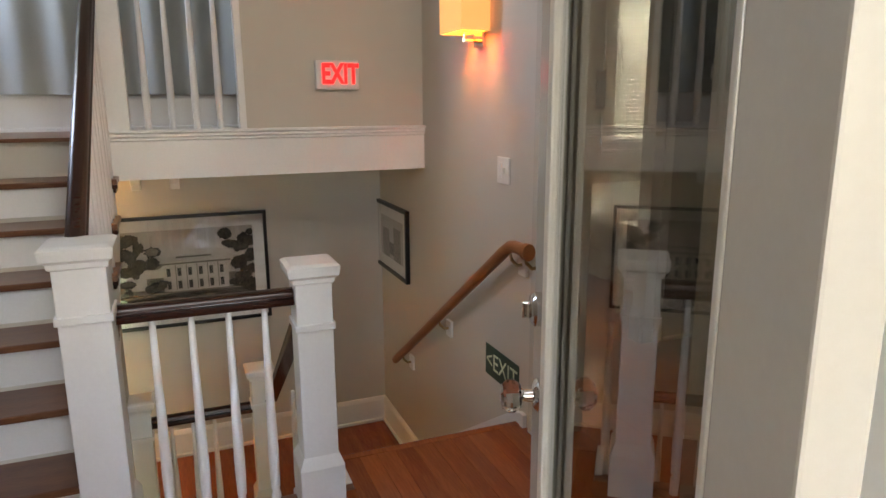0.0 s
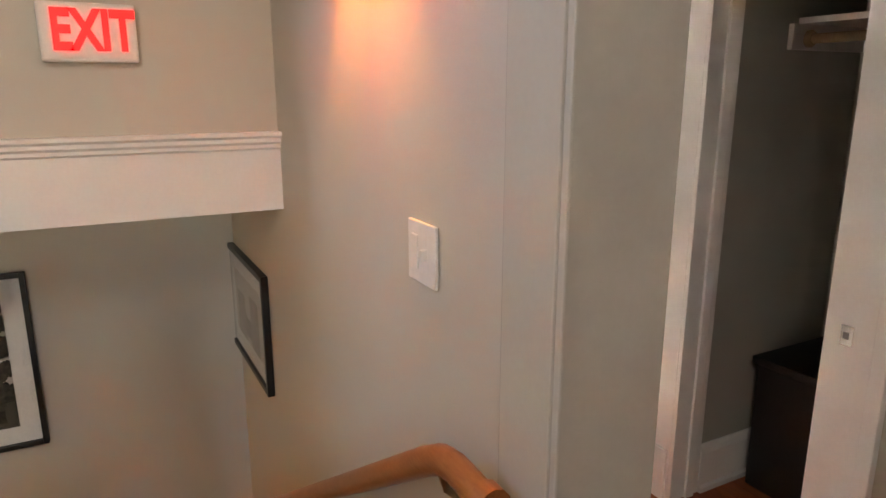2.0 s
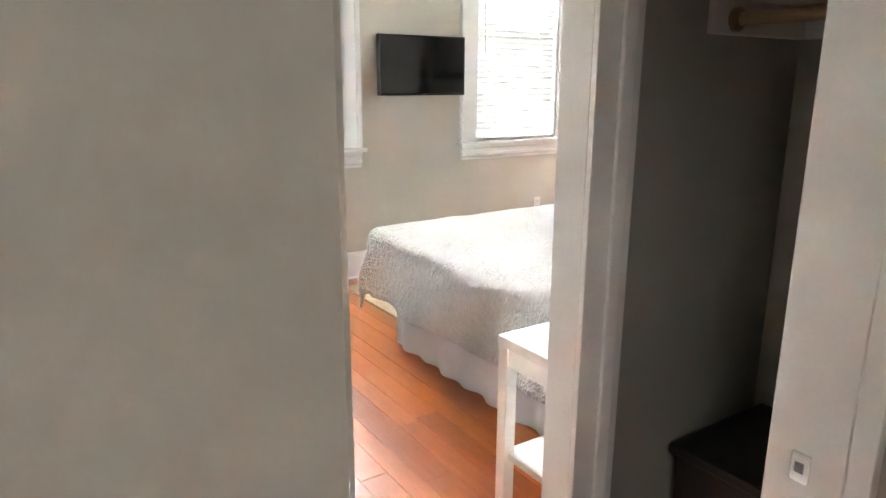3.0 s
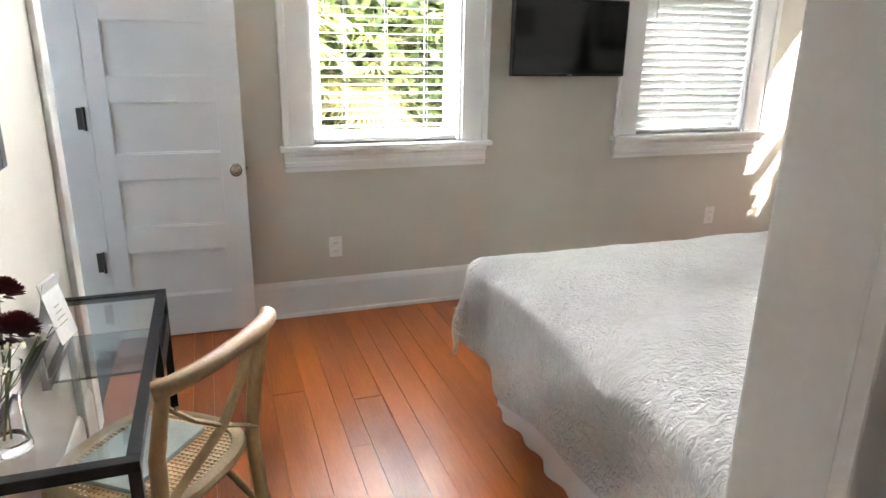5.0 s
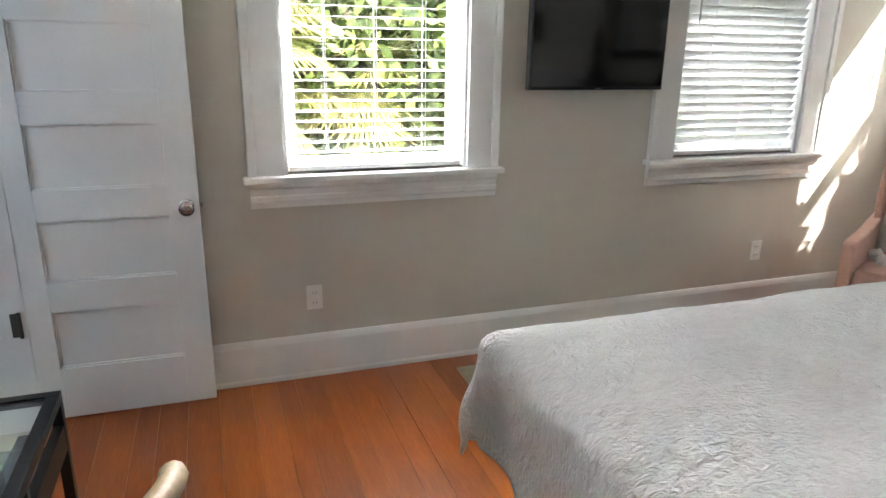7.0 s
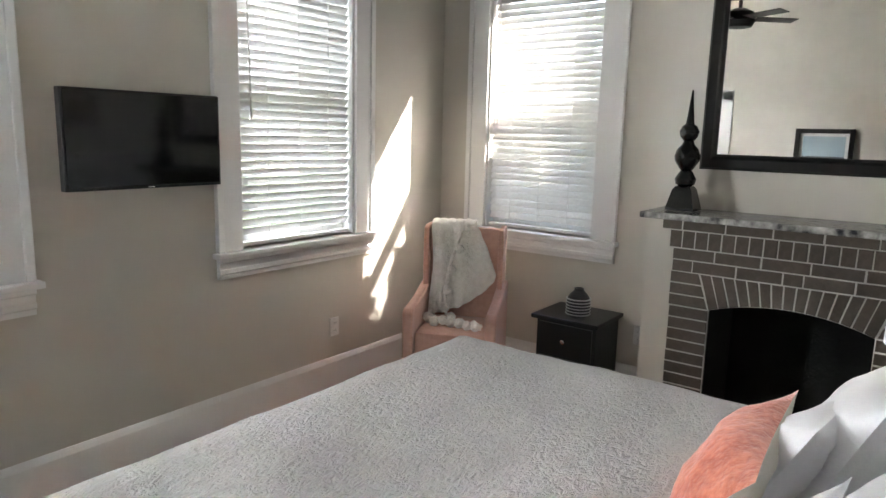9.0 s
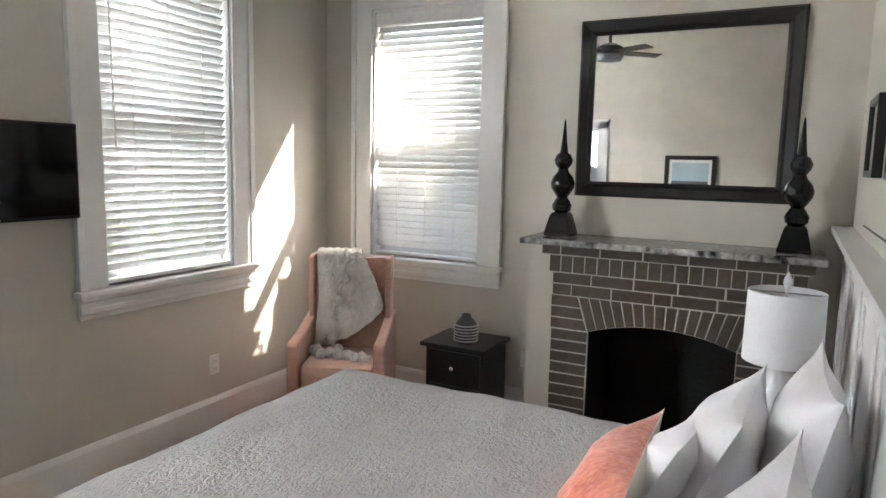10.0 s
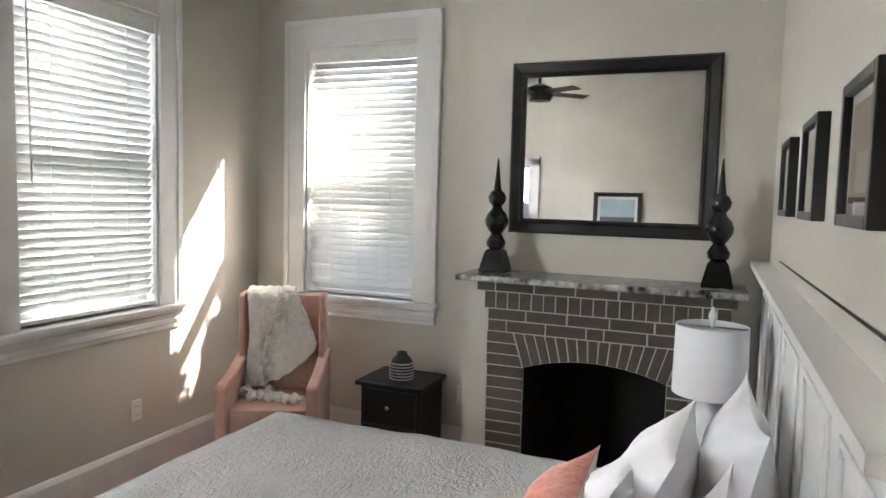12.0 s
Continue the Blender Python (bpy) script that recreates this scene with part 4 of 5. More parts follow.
def framed(name, m, w, h, frame_w, deep, label, art, mount=0.05, frame=BLACK, group=""):
    """A framed picture: local x along the wall, -y to the room, z up from its lower edge."""
    f = thing(name, m, label, "picture", group)
    part("frame", boxes((-w / 2, -deep, 0, -w / 2 + frame_w, 0, h), (w / 2 - frame_w, -deep, 0, w / 2, 0, h), (-w / 2 + frame_w, -deep, 0, w / 2 - frame_w, 0, frame_w), (-w / 2 + frame_w, -deep, h - frame_w, w / 2 - frame_w, 0, h), soft=0.003), frame, f)
    part("mount", boxes((-w / 2 + frame_w, -0.012, frame_w, w / 2 - frame_w, -0.004, h - frame_w)), MAT_BOARD, f, "pale mount")
    iw, ih = w / 2 - frame_w - mount, h - 2 * (frame_w + mount)
    part("print", boxes((-iw, -0.0135, frame_w + mount, iw, -0.0122, frame_w + mount + ih)), art[0], f)
    oval = False
    for k, e in enumerate(art[1]):
        if isinstance(e, str):
            oval = e == "oval"
            continue
        a, b, c, d, mt = e
        if oval:
            rim = [(c * (0.8 + 0.25 * noise.noise((3 * math.cos(q), 3 * math.sin(q), k))) * math.cos(q), d * (0.8 + 0.3 * noise.noise((5 * math.cos(q), 5 * math.sin(q), k + 9))) * math.sin(q)) for q in [2 * math.pi * i / 60 for i in range(60)]]
            cut = [(-iw + 2 * iw * min(1, max(0, a + p)), frame_w + mount + ih * min(1, max(0, b + r))) for p, r in rim]
            part("print_shape", extrude(cut, "y", -0.0150 - 0.0002 * k, -0.0137), mt, f)
            continue
        part("print_shape", boxes((-iw + a * 2 * iw, -0.0146 - 0.0002 * k, frame_w + mount + b * ih, -iw + c * 2 * iw, -0.0136, frame_w + mount + d * ih)), mt, f)
    g = part("glazing", boxes((-w / 2 + frame_w, -0.022, frame_w, w / 2 - frame_w, -0.020, h - frame_w)), PANE, f, "picture glass")
    g.visible_shadow = False
    return f


GREY1 = mat("print_mid_grey", (0.26, 0.23, 0.19), 0.8, (0.11, 0.10, 0.08), 26, 90, 0.0)
GREY2 = mat("print_pale_grey", (0.50, 0.45, 0.40), 0.8, (0.40, 0.36, 0.32), 10, 50, 0.0)
GREY3 = mat("print_dark_grey", (0.085, 0.078, 0.062), 0.8, (0.018, 0.017, 0.014), 30, 90, 0.0)
SEPIA = mat("print_sepia", (0.30, 0.22, 0.13), 0.8, (0.16, 0.11, 0.06), 7, 40, 0.0)
SEA = mat("print_sea", (0.25, 0.36, 0.42), 0.7, (0.40, 0.48, 0.5), 3, 30, 0.0)
DUSK = mat("print_dusk", (0.10, 0.11, 0.12), 0.7, (0.06, 0.065, 0.07), 3, 30, 0.0)


def table_lamp():
    t = thing("table_lamp", pose(3.66, 1.02, 0.62), "white glazed table lamp with a white drum shade beside the bed", "lamp")
    part("base", lathe([(0.055, 0.0), (0.06, 0.012), (0.035, 0.03), (0.06, 0.09), (0.085, 0.16), (0.080, 0.23), (0.045, 0.30), (0.022, 0.34), (0.014, 0.37)], 24), CERAMIC, t, "", True)
    sh = part("shade", lathe([(0.132, 0.335), (0.128, 0.59), (0.125, 0.59), (0.129, 0.335)], 40), SHADE, t, "white drum shade", True)
    part("finial", lathe([(0.006, 0.585), (0.006, 0.595), (0.016, 0.62), (0.014, 0.635), (0.002, 0.66)], 14), CERAMIC, t, "white teardrop finial", True)
    part("spider", boxes((-0.127, -0.002, 0.582, 0.127, 0.002, 0.586), (-0.002, -0.127, 0.582, 0.002, 0.127, 0.586)), CHROME, t)
    return t


def bedside_chest():
    n = thing("bedside_table", pose(3.68, 1.02, 0), "white bedside table holding the lamp", "table")
    part("top", boxes((-0.20, -0.20, 0.595, 0.20, 0.20, 0.62), soft=0.005), TRIM, n)
    for x in (-0.18, 0.18):
        for y in (-0.18, 0.18):
            part("leg", boxes((x - 0.018, y - 0.018, 0, x + 0.018, y + 0.018, 0.595), soft=0.002), TRIM, n)
    part("shelf", boxes((-0.18, -0.18, 0.22, 0.18, 0.18, 0.24), soft=0.003), TRIM, n)
    return n


def end_table():
    n = thing("end_table", pose(1.40, 1.03, 0), "white painted end table with a lower shelf beside the bed", "table")
    part("top", boxes((-0.19, -0.21, 0.625, 0.19, 0.21, 0.66), soft=0.005), TRIM, n)
    for x in (-0.165, 0.165):
        for y in (-0.185, 0.185):
            part("leg", boxes((x - 0.022, y - 0.022, 0, x + 0.022, y + 0.022, 0.625), soft=0.003), TRIM, n)
    part("apron", boxes((-0.165, 0.18, 0.56, 0.165, 0.20, 0.625), (-0.18, -0.18, 0.56, -0.165, 0.18, 0.625)), TRIM, n)
    part("shelf", boxes((-0.17, -0.19, 0.22, 0.17, 0.19, 0.245), soft=0.003), TRIM, n)
    return n


def headboard_wall():
    """White panelled wainscot behind the bed with a moulded ledge."""
    x0, x1, y = 1.86, 4.40, 0.79
    h = thing("headboard", pose(0, 0, 0), "tall white panelled headboard with a moulded ledge behind the bed", "headboard")
    part("board", boxes((x0, y, 0.0, x1, y + 0.02, 1.36)), TRIM, h)
    n = 5
    step = (x1 - x0) / n
    for k in range(n):
        a, b = x0 + k * step + 0.055, x0 + (k + 1) * step - 0.055
        part("panel_moulding", boxes((a, y + 0.02, 0.55, a + 0.018, y + 0.027, 1.27), (b - 0.018, y + 0.02, 0.55, b, y + 0.027, 1.27), (a + 0.018, y + 0.02, 1.252, b - 0.018, y + 0.027, 1.27), soft=0.004), TRIM, h)
        part("panel_moulding", boxes((a + 0.03, y + 0.02, 0.58, a + 0.038, y + 0.027, 1.24), (b - 0.038, y + 0.02, 0.58, b - 0.03, y + 0.027, 1.24), soft=0.002), TRIM, h)
    part("ledge", extrude([(y, 1.33), (y + 0.03, 1.33), (y + 0.035, 1.35), (y + 0.05, 1.36), (y + 0.058, 1.372), (y + 0.082, 1.376), (y + 0.082, 1.40), (y, 1.40)], "x", x0 - 0.04, x1), TRIM, h, "white moulded ledge")
    return h


bed()
quilt()
headboard_wall()
# A thin dark line over the ledge, built as a tube that drops beside it.
single("cable", tube([(3.87, 0.794, 1.444), (3.2, 0.794, 1.452), (2.5, 0.794, 1.462), (1.9, 0.794, 1.470), (1.72, 0.794, 1.30), (1.70, 0.794, 0.50)], 0.003, 6), BLACK, "thin dark line along the wall above the headboard", "cable")
pillow("pillow", 0.66, 0.42, 0.20, SHEET, pose(3.00, 0.98, 0.72, 11, 0, 2), "white plump pillow leaning on the headboard", slump=0.6)
pillow("pillow", 0.60, 0.37, 0.21, SHEET, pose(2.93, 1.22, 0.72, 24, 0, -3), "white plump pillow propped against another", slump=0.5)
pillow("pillow", 0.64, 0.42, 0.25, SHEET, pose(2.18, 1.08, 0.72, 13, 0, -3), "white plump pillow leaning on the headboard", slump=0.8)
pillow("pillow", 0.56, 0.32, 0.20, SHEET, pose(2.12, 1.29, 0.72, 34, 0, 3), "white plump pillow in front of the others", slump=0.8)
pillow("pillow", 0.40, 0.32, 0.14, SHEET, pose(2.76, 1.33, 0.72, 28, 0, -8), "small white square pillow", slump=0.3)
pillow("cushion", 0.62, 0.31, 0.15, CREAM, pose(2.62, 1.49, 0.72, 40, 0, 2), "coral knitted lumbar cushion with a cream back", knit=CORAL)
armchair()
throw()
nightstand()
striped_vase()
finial(4.24, 2.05)
finial(4.24, 1.01)
mirror()
television()
outlet(0, pose(1.19, 3.96, 0.425))
outlet(0, pose(3.75, 3.96, 0.435))
outlet(0, pose(4.82, 2.42, 0.44, 0, 0, -90))
panel_door(pose(0.03, 3.895, 0.0, 0, 0, -1.0))
desk()
dining_chair()
flower_vase()
tent_card()
table_lamp()
bedside_chest()
end_table()
framed("framed_picture", pose(0.052, 2.06, 1.215, 0, 0, 90), 0.53, 0.55, 0.045, 0.032, "dark-framed seascape print hanging above the desk", (DUSK, [(0, 0.5, 1, 1, SEA)]), 0.03)
framed("framed_photo", pose(3.62, 0.79, 1.62, 0, 0, 180), 0.30, 0.26, 0.022, 0.03, "small sepia photo in a deep black frame", (SEPIA, [(0.2, 0.1, 0.8, 0.5, GREY2)]), 0.02, group="photos over the headboard")
framed("framed_photo", pose(2.98, 0.79, 1.62, 0, 0, 180), 0.30, 0.26, 0.022, 0.03, "small sepia photo in a deep black frame", (SEPIA, [(0.1, 0.1, 0.6, 0.4, GREY2)]), 0.02, group="photos over the headboard")
framed("framed_photo", pose(2.34, 0.79, 1.62, 0, 0, 180), 0.30, 0.26, 0.022, 0.03, "small sepia photo in a deep black frame", (SEPIA, [(0.3, 0.1, 0.9, 0.5, GREY2)]), 0.02, group="photos over the headboard")
single("rug", boxes((1.84, 2.5, FL, 3.1, 3.80, FL + 0.012), soft=0.004), RUG, "woven jute rug at the foot of the bed", "rug")
storage_box = thing("storage_box", pose(1.525, 0.36, FL), "black lidded box on the closet floor", "box")
part("body", boxes((-0.195, -0.26, 0.0, 0.195, 0.26, 0.468), soft=0.008), BLACK, storage_box)
part("lid", boxes((-0.21, -0.275, 0.470, 0.21, 0.275, 0.50), soft=0.008), BLACK, storage_box)


def closet_rail():
    c = thing("closet_shelf", pose(0, 0, 0), "white closet shelf with a wooden hanging rod", "shelf")
    part("cleat", boxes((1.36, 0.654, 1.565, 1.75, 0.672, 1.645), (1.742, -0.41, 1.565, 1.758, 0.654, 1.645), soft=0.003), TRIM, c)
    part("shelf", boxes((1.40, -0.41, 1.645, 1.758, 0.668, 1.665), soft=0.003), TRIM, c)
    part("rod", tube([(1.44, -0.40, 1.60), (1.44, 0.645, 1.60)], 0.016, 12), BEECH, c, "round wooden rod", True)
    part("socket", moved(lathe([(0.028, 0), (0.028, 0.012), (0.02, 0.02)], 14), pose(1.44, 0.655, 1.60, 90)), BRASS, c, "metal rod socket", True)
    return c


closet_rail()


def strike_plate():
    s = thing("strike_plate", pose(0.966, 0.0, 0.86), "small square metal latch plate on the white casing", "latch")
    part("plate", boxes((-0.003, -0.016, -0.027, 0.0, 0.016, 0.027), soft=0.001), CHROME, s)
    part("hole", boxes((-0.0045, -0.006, -0.009, -0.003, 0.008, 0.009)), INK, s)
    s.location = (0.990, 0.14, 0.83)
    return s


strike_plate()


def ceiling_fan():
    f = thing("ceiling_fan", pose(1.7, 2.58, H - 0.2), "dark ceiling fan at rest over the bedroom", "fan")
    part("rod", tube([(0, 0, 0.2), (0, 0, -0.25)], 0.014, 10), BLACK, f)
    part("motor", lathe([(0.03, -0.40), (0.10, -0.39), (0.13, -0.34), (0.11, -0.27), (0.05, -0.24)], 24), BLACK, f, "", True)
    for k in range(5):
        b = part("blade", moved(boxes((0.12, -0.055, -0.33, 0.47, 0.055, -0.322), soft=0.003), pose(0, 0, 0, 8, 0, 72 * k + 10)), BLACK, f)
    return f


ceiling_fan()

# ---- hall and stairs ----
def newel(x, y, z, h, label, w=0.062):
    n = thing("newel_post", pose(x, y, z), label, "newel post", "newel posts")
    part("shaft", boxes((-w, -w, 0.0, w, w, h - 0.05), soft=0.004), TRIM, n)
    part("plinth", boxes((-w - 0.018, -w - 0.018, 0, w + 0.018, w + 0.018, 0.17), soft=0.004), TRIM, n)
    part("plinth_moulding", lathe([(w + 0.018, 0.17), (w + 0.014, 0.18), (w + 0.005, 0.2), (w, 0.21)], square=True), TRIM, n)
    part("band", boxes((-w - 0.008, -w - 0.008, h - 0.24, w + 0.008, w + 0.008, h - 0.215), soft=0.004), TRIM, n)
    part("cap", lathe([(w, h - 0.075), (w + 0.008, h - 0.07), (w + 0.010, h - 0.055), (w + 0.022, h - 0.045), (w + 0.026, h - 0.022), (w + 0.026, h - 0.012), (w + 0.012, h - 0.004), (0.0, h)], square=True), TRIM, n)
    return n


def rail_profile(c, s=1.0):
    return [(c[0] + s * a, c[1] + s * b) for a, b in ((-0.03, 0), (-0.034, 0.012), (-0.024, 0.02), (-0.03, 0.03), (-0.026, 0.045), (-0.012, 0.055), (0.012, 0.055), (0.026, 0.045), (0.03, 0.03), (0.024, 0.02), (0.034, 0.012), (0.03, 0))]


def baluster_mesh(h):
    bm = lathe([(0.016, 0), (0.016, 0.06), (0.011, 0.075), (0.016, 0.09), (0.0185, 0.22), (0.013, h * 0.7), (0.010, h)], 10)
    me = bpy.data.meshes.new("baluster")
    bm.to_mesh(me)
    bm.free()
    me.materials.append(TRIM)
    me.polygons.foreach_set("use_smooth", [True] * len(me.polygons))
    return me


newel(-1.79, -0.19, 0.0, 1.05, "tall white square newel post at the foot of the upper stairs", 0.072)
newel(-1.105, -0.15, 0.0, 0.92, "white square newel post on the stair landing")
newel(-1.80, 1.36, -1.0, 0.88, "white square newel post on the lower landing", 0.055)
newel(-1.155, 1.36, -1.0, 0.97, "white square newel post on the lower landing", 0.055)


def balustrade(x0, x1, y, z, h, n, label):
    b = thing("balustrade", pose(0, y, z), label, "balustrade")
    part("handrail", extrude(rail_profile((0, h - 0.055)), "x", x0, x1), RAIL, b, "dark polished handrail", True)
    me = baluster_mesh(h - 0.055)
    for k in range(n):
        piece("baluster", me, b, (x0 + (x1 - x0) * (k + 0.85) / (n + 0.7), 0, 0))
    return b


balustrade(-1.715, -1.165, -0.15, 0.0, 0.825, 4, "white balustrade with a dark handrail on the landing")
balustrade(-1.745, -1.21, 1.36, -1.0, 0.75, 4, "white balustrade with a dark handrail on the lower landing")
struct("trim_landing_nosing", boxes((-1.72, -0.135, -0.03, -0.97, -0.085, 0.006), soft=0.006), TREAD)


def upper_flight():
    f = thing("staircase", pose(0, 0, 0), "upper flight of stained wooden treads with white risers", "stairs")
    rise, run, y0 = 0.181, 0.25, -0.05
    for k in range(1, 8):
        y, z = y0 + (k - 1) * run, k * rise
        part("riser", boxes((-3.3, y + 0.025, z - rise, -1.83, y + 0.04, z - 0.028)), TRIM, f, "white riser")
        if k < 7:
            part("tread", boxes((-3.3, y, z - 0.028, -1.775, y + run + 0.03, z), soft=0.006), TREAD, f, "stained wooden tread")
            part("scroll", moved(boxes((-1.80, y + 0.05, z - 0.075, -1.785, y + 0.20, z - 0.03), (-1.805, y + 0.01, z - 0.05, -1.775, y + 0.05, z - 0.028), soft=0.008), pose(0, 0, 0)), RAIL, f, "dark carved tread end")
    part("stringer", extrude([(-0.12, 0.0), (-0.02, 0.10), (1.35, 1.07), (1.35, 0.78), (0.25, 0.0)], "x", -1.83, -1.80), TRIM, f, "white stringer board")
    part("soffit", extrude([(-0.02, -0.02), (1.40, 1.02), (1.40, 1.05), (-0.02, 0.01)], "x", -3.3, -1.83), PAINT, f)
    me = baluster_mesh(0.80)
    for k in range(1, 7):
        for q in (0.06, 0.18):
            piece("baluster", me, f, (-1.81, y0 + (k - 1) * run + q, k * rise))
    slope = rise / run
    bm = extrude(rail_profile((0, 0)), "y", 0.0, 1.82)
    bm = moved(bm, pose(-1.81, -0.19, 0.93, math.degrees(math.atan(slope)), 0, 0))
    part("handrail", bm, RAIL, f, "dark polished handrail", True)
    return f


upper_flight()


def lower_flight():
    f = thing("staircase", pose(0, 0, 0), "lower flight of stairs going down beside the wall", "stairs")
    rise, run = 1.0 / 6, 0.235
    for k in range(1, 6):
        y, z = 0.10 + (k - 1) * run, -k * rise
        part("tread", boxes((-0.97, y, z - 0.03, -0.146, y + run + 0.025, z), soft=0.006), OAK, f, "red-brown wooden tread")
        part("riser", boxes((-0.97, y + 0.0, z, -0.146, y + 0.012, z + rise - 0.03)), TRIM, f, "white riser")
    part("riser", boxes((-0.97, 1.275, -1.0, -0.146, 1.29, -0.86)), TRIM, f)
    part("nosing", boxes((-0.97, 0.085, -0.03, -0.126, 0.125, 0.004), soft=0.006), OAK, f)
    part("stringer", extrude([(-0.10, -0.25), (-0.10, 0.01), (0.13, 0.01), (1.36, -0.86), (1.36, -1.15)], "x", -1.0, -0.972), TRIM, f, "white stringer board")
    bm = extrude(rail_profile((0, 0)), "y", 0.0, 1.70)
    bm = moved(bm, pose(-1.105, -0.09, 0.74, -math.degrees(math.atan(rise / run)), 0, 0))
    part("handrail", bm, RAIL, f, "dark polished handrail", True)
    me = baluster_mesh(0.70)
    for k in range(1, 6):
        piece("baluster", me, f, (-1.0, 0.10 + (k - 1) * run + 0.12, -k * rise))
    return f


lower_flight()


def wall_handrail():
    h = thing("handrail", pose(0, 0, 0), "orange-brown wooden handrail on the stairwell wall", "handrail")
    part("rail", tube([(-0.20, 1.78, -0.30), (-0.20, 0.16, 0.80), (-0.20, 0.10, 0.835), (-0.20, 0.05, 0.845), (-0.205, -0.07, 0.845)], 0.024, 12, 1.15), HANDRAIL, h, "", True)
    part("rail_return", tube([(-0.205, -0.045, 0.845), (-0.205, -0.075, 0.845), (-0.14, -0.10, 0.845)][:2], 0.03, 12, 1.2), HANDRAIL, h, "", True)
    for y, z in ((1.62, -0.19), (0.95, 0.264), (0.10, 0.825), (-0.03, 0.84)):
        b = part("bracket", tube([(-0.126, y, z - 0.075), (-0.165, y, z - 0.075), (-0.19, y, z - 0.05), (-0.20, y, z - 0.018)], 0.008, 8), BRASS, h, "metal bracket", True)
        if y > 0:
            part("backplate", boxes((-0.142, y - 0.035, z - 0.125, -0.126, y + 0.035, z - 0.03), soft=0.004), TRIM, b, "white wooden backplate")
    return h


wall_handrail()
def mansion_print():
    """A sepia view: a pale mansion with two rows of windows behind a dim lawn, dark trees on both sides."""
    rnd = random.Random(21)
    art = [(0, 0, 1, 0.30, GREY3), (0, 0.24, 1, 0.30, GREY1), (0.20, 0.28, 0.86, 0.44, GREY1), (0.32, 0.26, 0.80, 0.60, GREY2), (0.44, 0.60, 0.66, 0.67, GREY2), (0.30, 0.585, 0.82, 0.605, GREY1), (0.42, 0.66, 0.68, 0.68, GREY1)]
    art += [(0.345 + 0.078 * i, 0.29 + 0.155 * j, 0.372 + 0.078 * i, 0.385 + 0.155 * j, GREY3) for i in range(6) for j in range(2)]
    art += [(0.33 + 0.078 * i, 0.28, 0.336 + 0.078 * i, 0.58, GREY1) for i in range(1, 6)]
    art += ["oval"]
    for k in range(26):
        art.append((rnd.uniform(0.0, 0.26), rnd.uniform(0.28, 0.92), rnd.uniform(0.03, 0.08), rnd.uniform(0.04, 0.10), rnd.choice((GREY3, GREY3, GREY1))))
    for k in range(26):
        y = rnd.uniform(0.25, 0.95)
        art.append((rnd.uniform(0.84 - 0.18 * max(0, y - 0.6), 1.0), y, rnd.uniform(0.03, 0.09), rnd.uniform(0.04, 0.11), GREY3))
    for k in range(14):
        art.append((rnd.uniform(0.1, 0.9), rnd.uniform(0.05, 0.27), rnd.uniform(0.05, 0.16), rnd.uniform(0.008, 0.02), rnd.choice((GREY1, GREY3))))
    for k in range(8):
        art.append((rnd.uniform(0.26, 0.34), rnd.uniform(0.27, 0.38), rnd.uniform(0.02, 0.04), rnd.uniform(0.02, 0.05), GREY3))
    return (GREY2, art)


framed("framed_picture", pose(-1.485, 2.31, -0.035, 0, 0, 0), 1.06, 0.76, 0.022, 0.03, "large black-framed photograph of an old mansion under trees", mansion_print(), 0.075)
framed("framed_picture", pose(-0.126, 2.0, 0.265, 0, 0, -90), 0.70, 0.49, 0.025, 0.028, "black-framed engraving on the stairwell wall", (GREY2, [
    (0.1, 0.0, 0.4, 0.7, GREY1), (0.6, 0.0, 0.9, 0.8, GREY1), (0.4, 0.1, 0.6, 0.4, GREY3)]), 0.075)


def exit_sign():
    e = thing("exit_sign", pose(-0.635, 1.377, 1.515), "lit red exit sign in a white case", "sign")
    part("case", boxes((-0.12, -0.045, 0.0, 0.12, 0.0, 0.155), soft=0.008), PLASTIC, e)
    part("face", boxes((-0.105, -0.0475, 0.012, 0.105, -0.0455, 0.143)), PLASTIC, e, "white sign face")
    letters("EXIT", 0.140, 0.002, RED, e, pose(0.012, -0.050, 0.078, 90, 0, 0) @ Matrix.Diagonal((0.72, 1.05, 1, 1)), "red_letters", 0.035)
    return e


def floor_exit_sign():
    e = thing("exit_sign", pose(-0.126, 0.305, 0.105, 0, 0, -90), "dark green exit sign low on the stairwell wall", "sign")
    part("plate", boxes((-0.175, -0.004, 0.0, 0.175, 0.0, 0.16), soft=0.001), GREEN, e)
    letters("<EXIT", 0.125, 0.0006, LETTER, e, pose(0.0, -0.0050, 0.08, 90, 0, 0))
    return e


exit_sign()
floor_exit_sign()


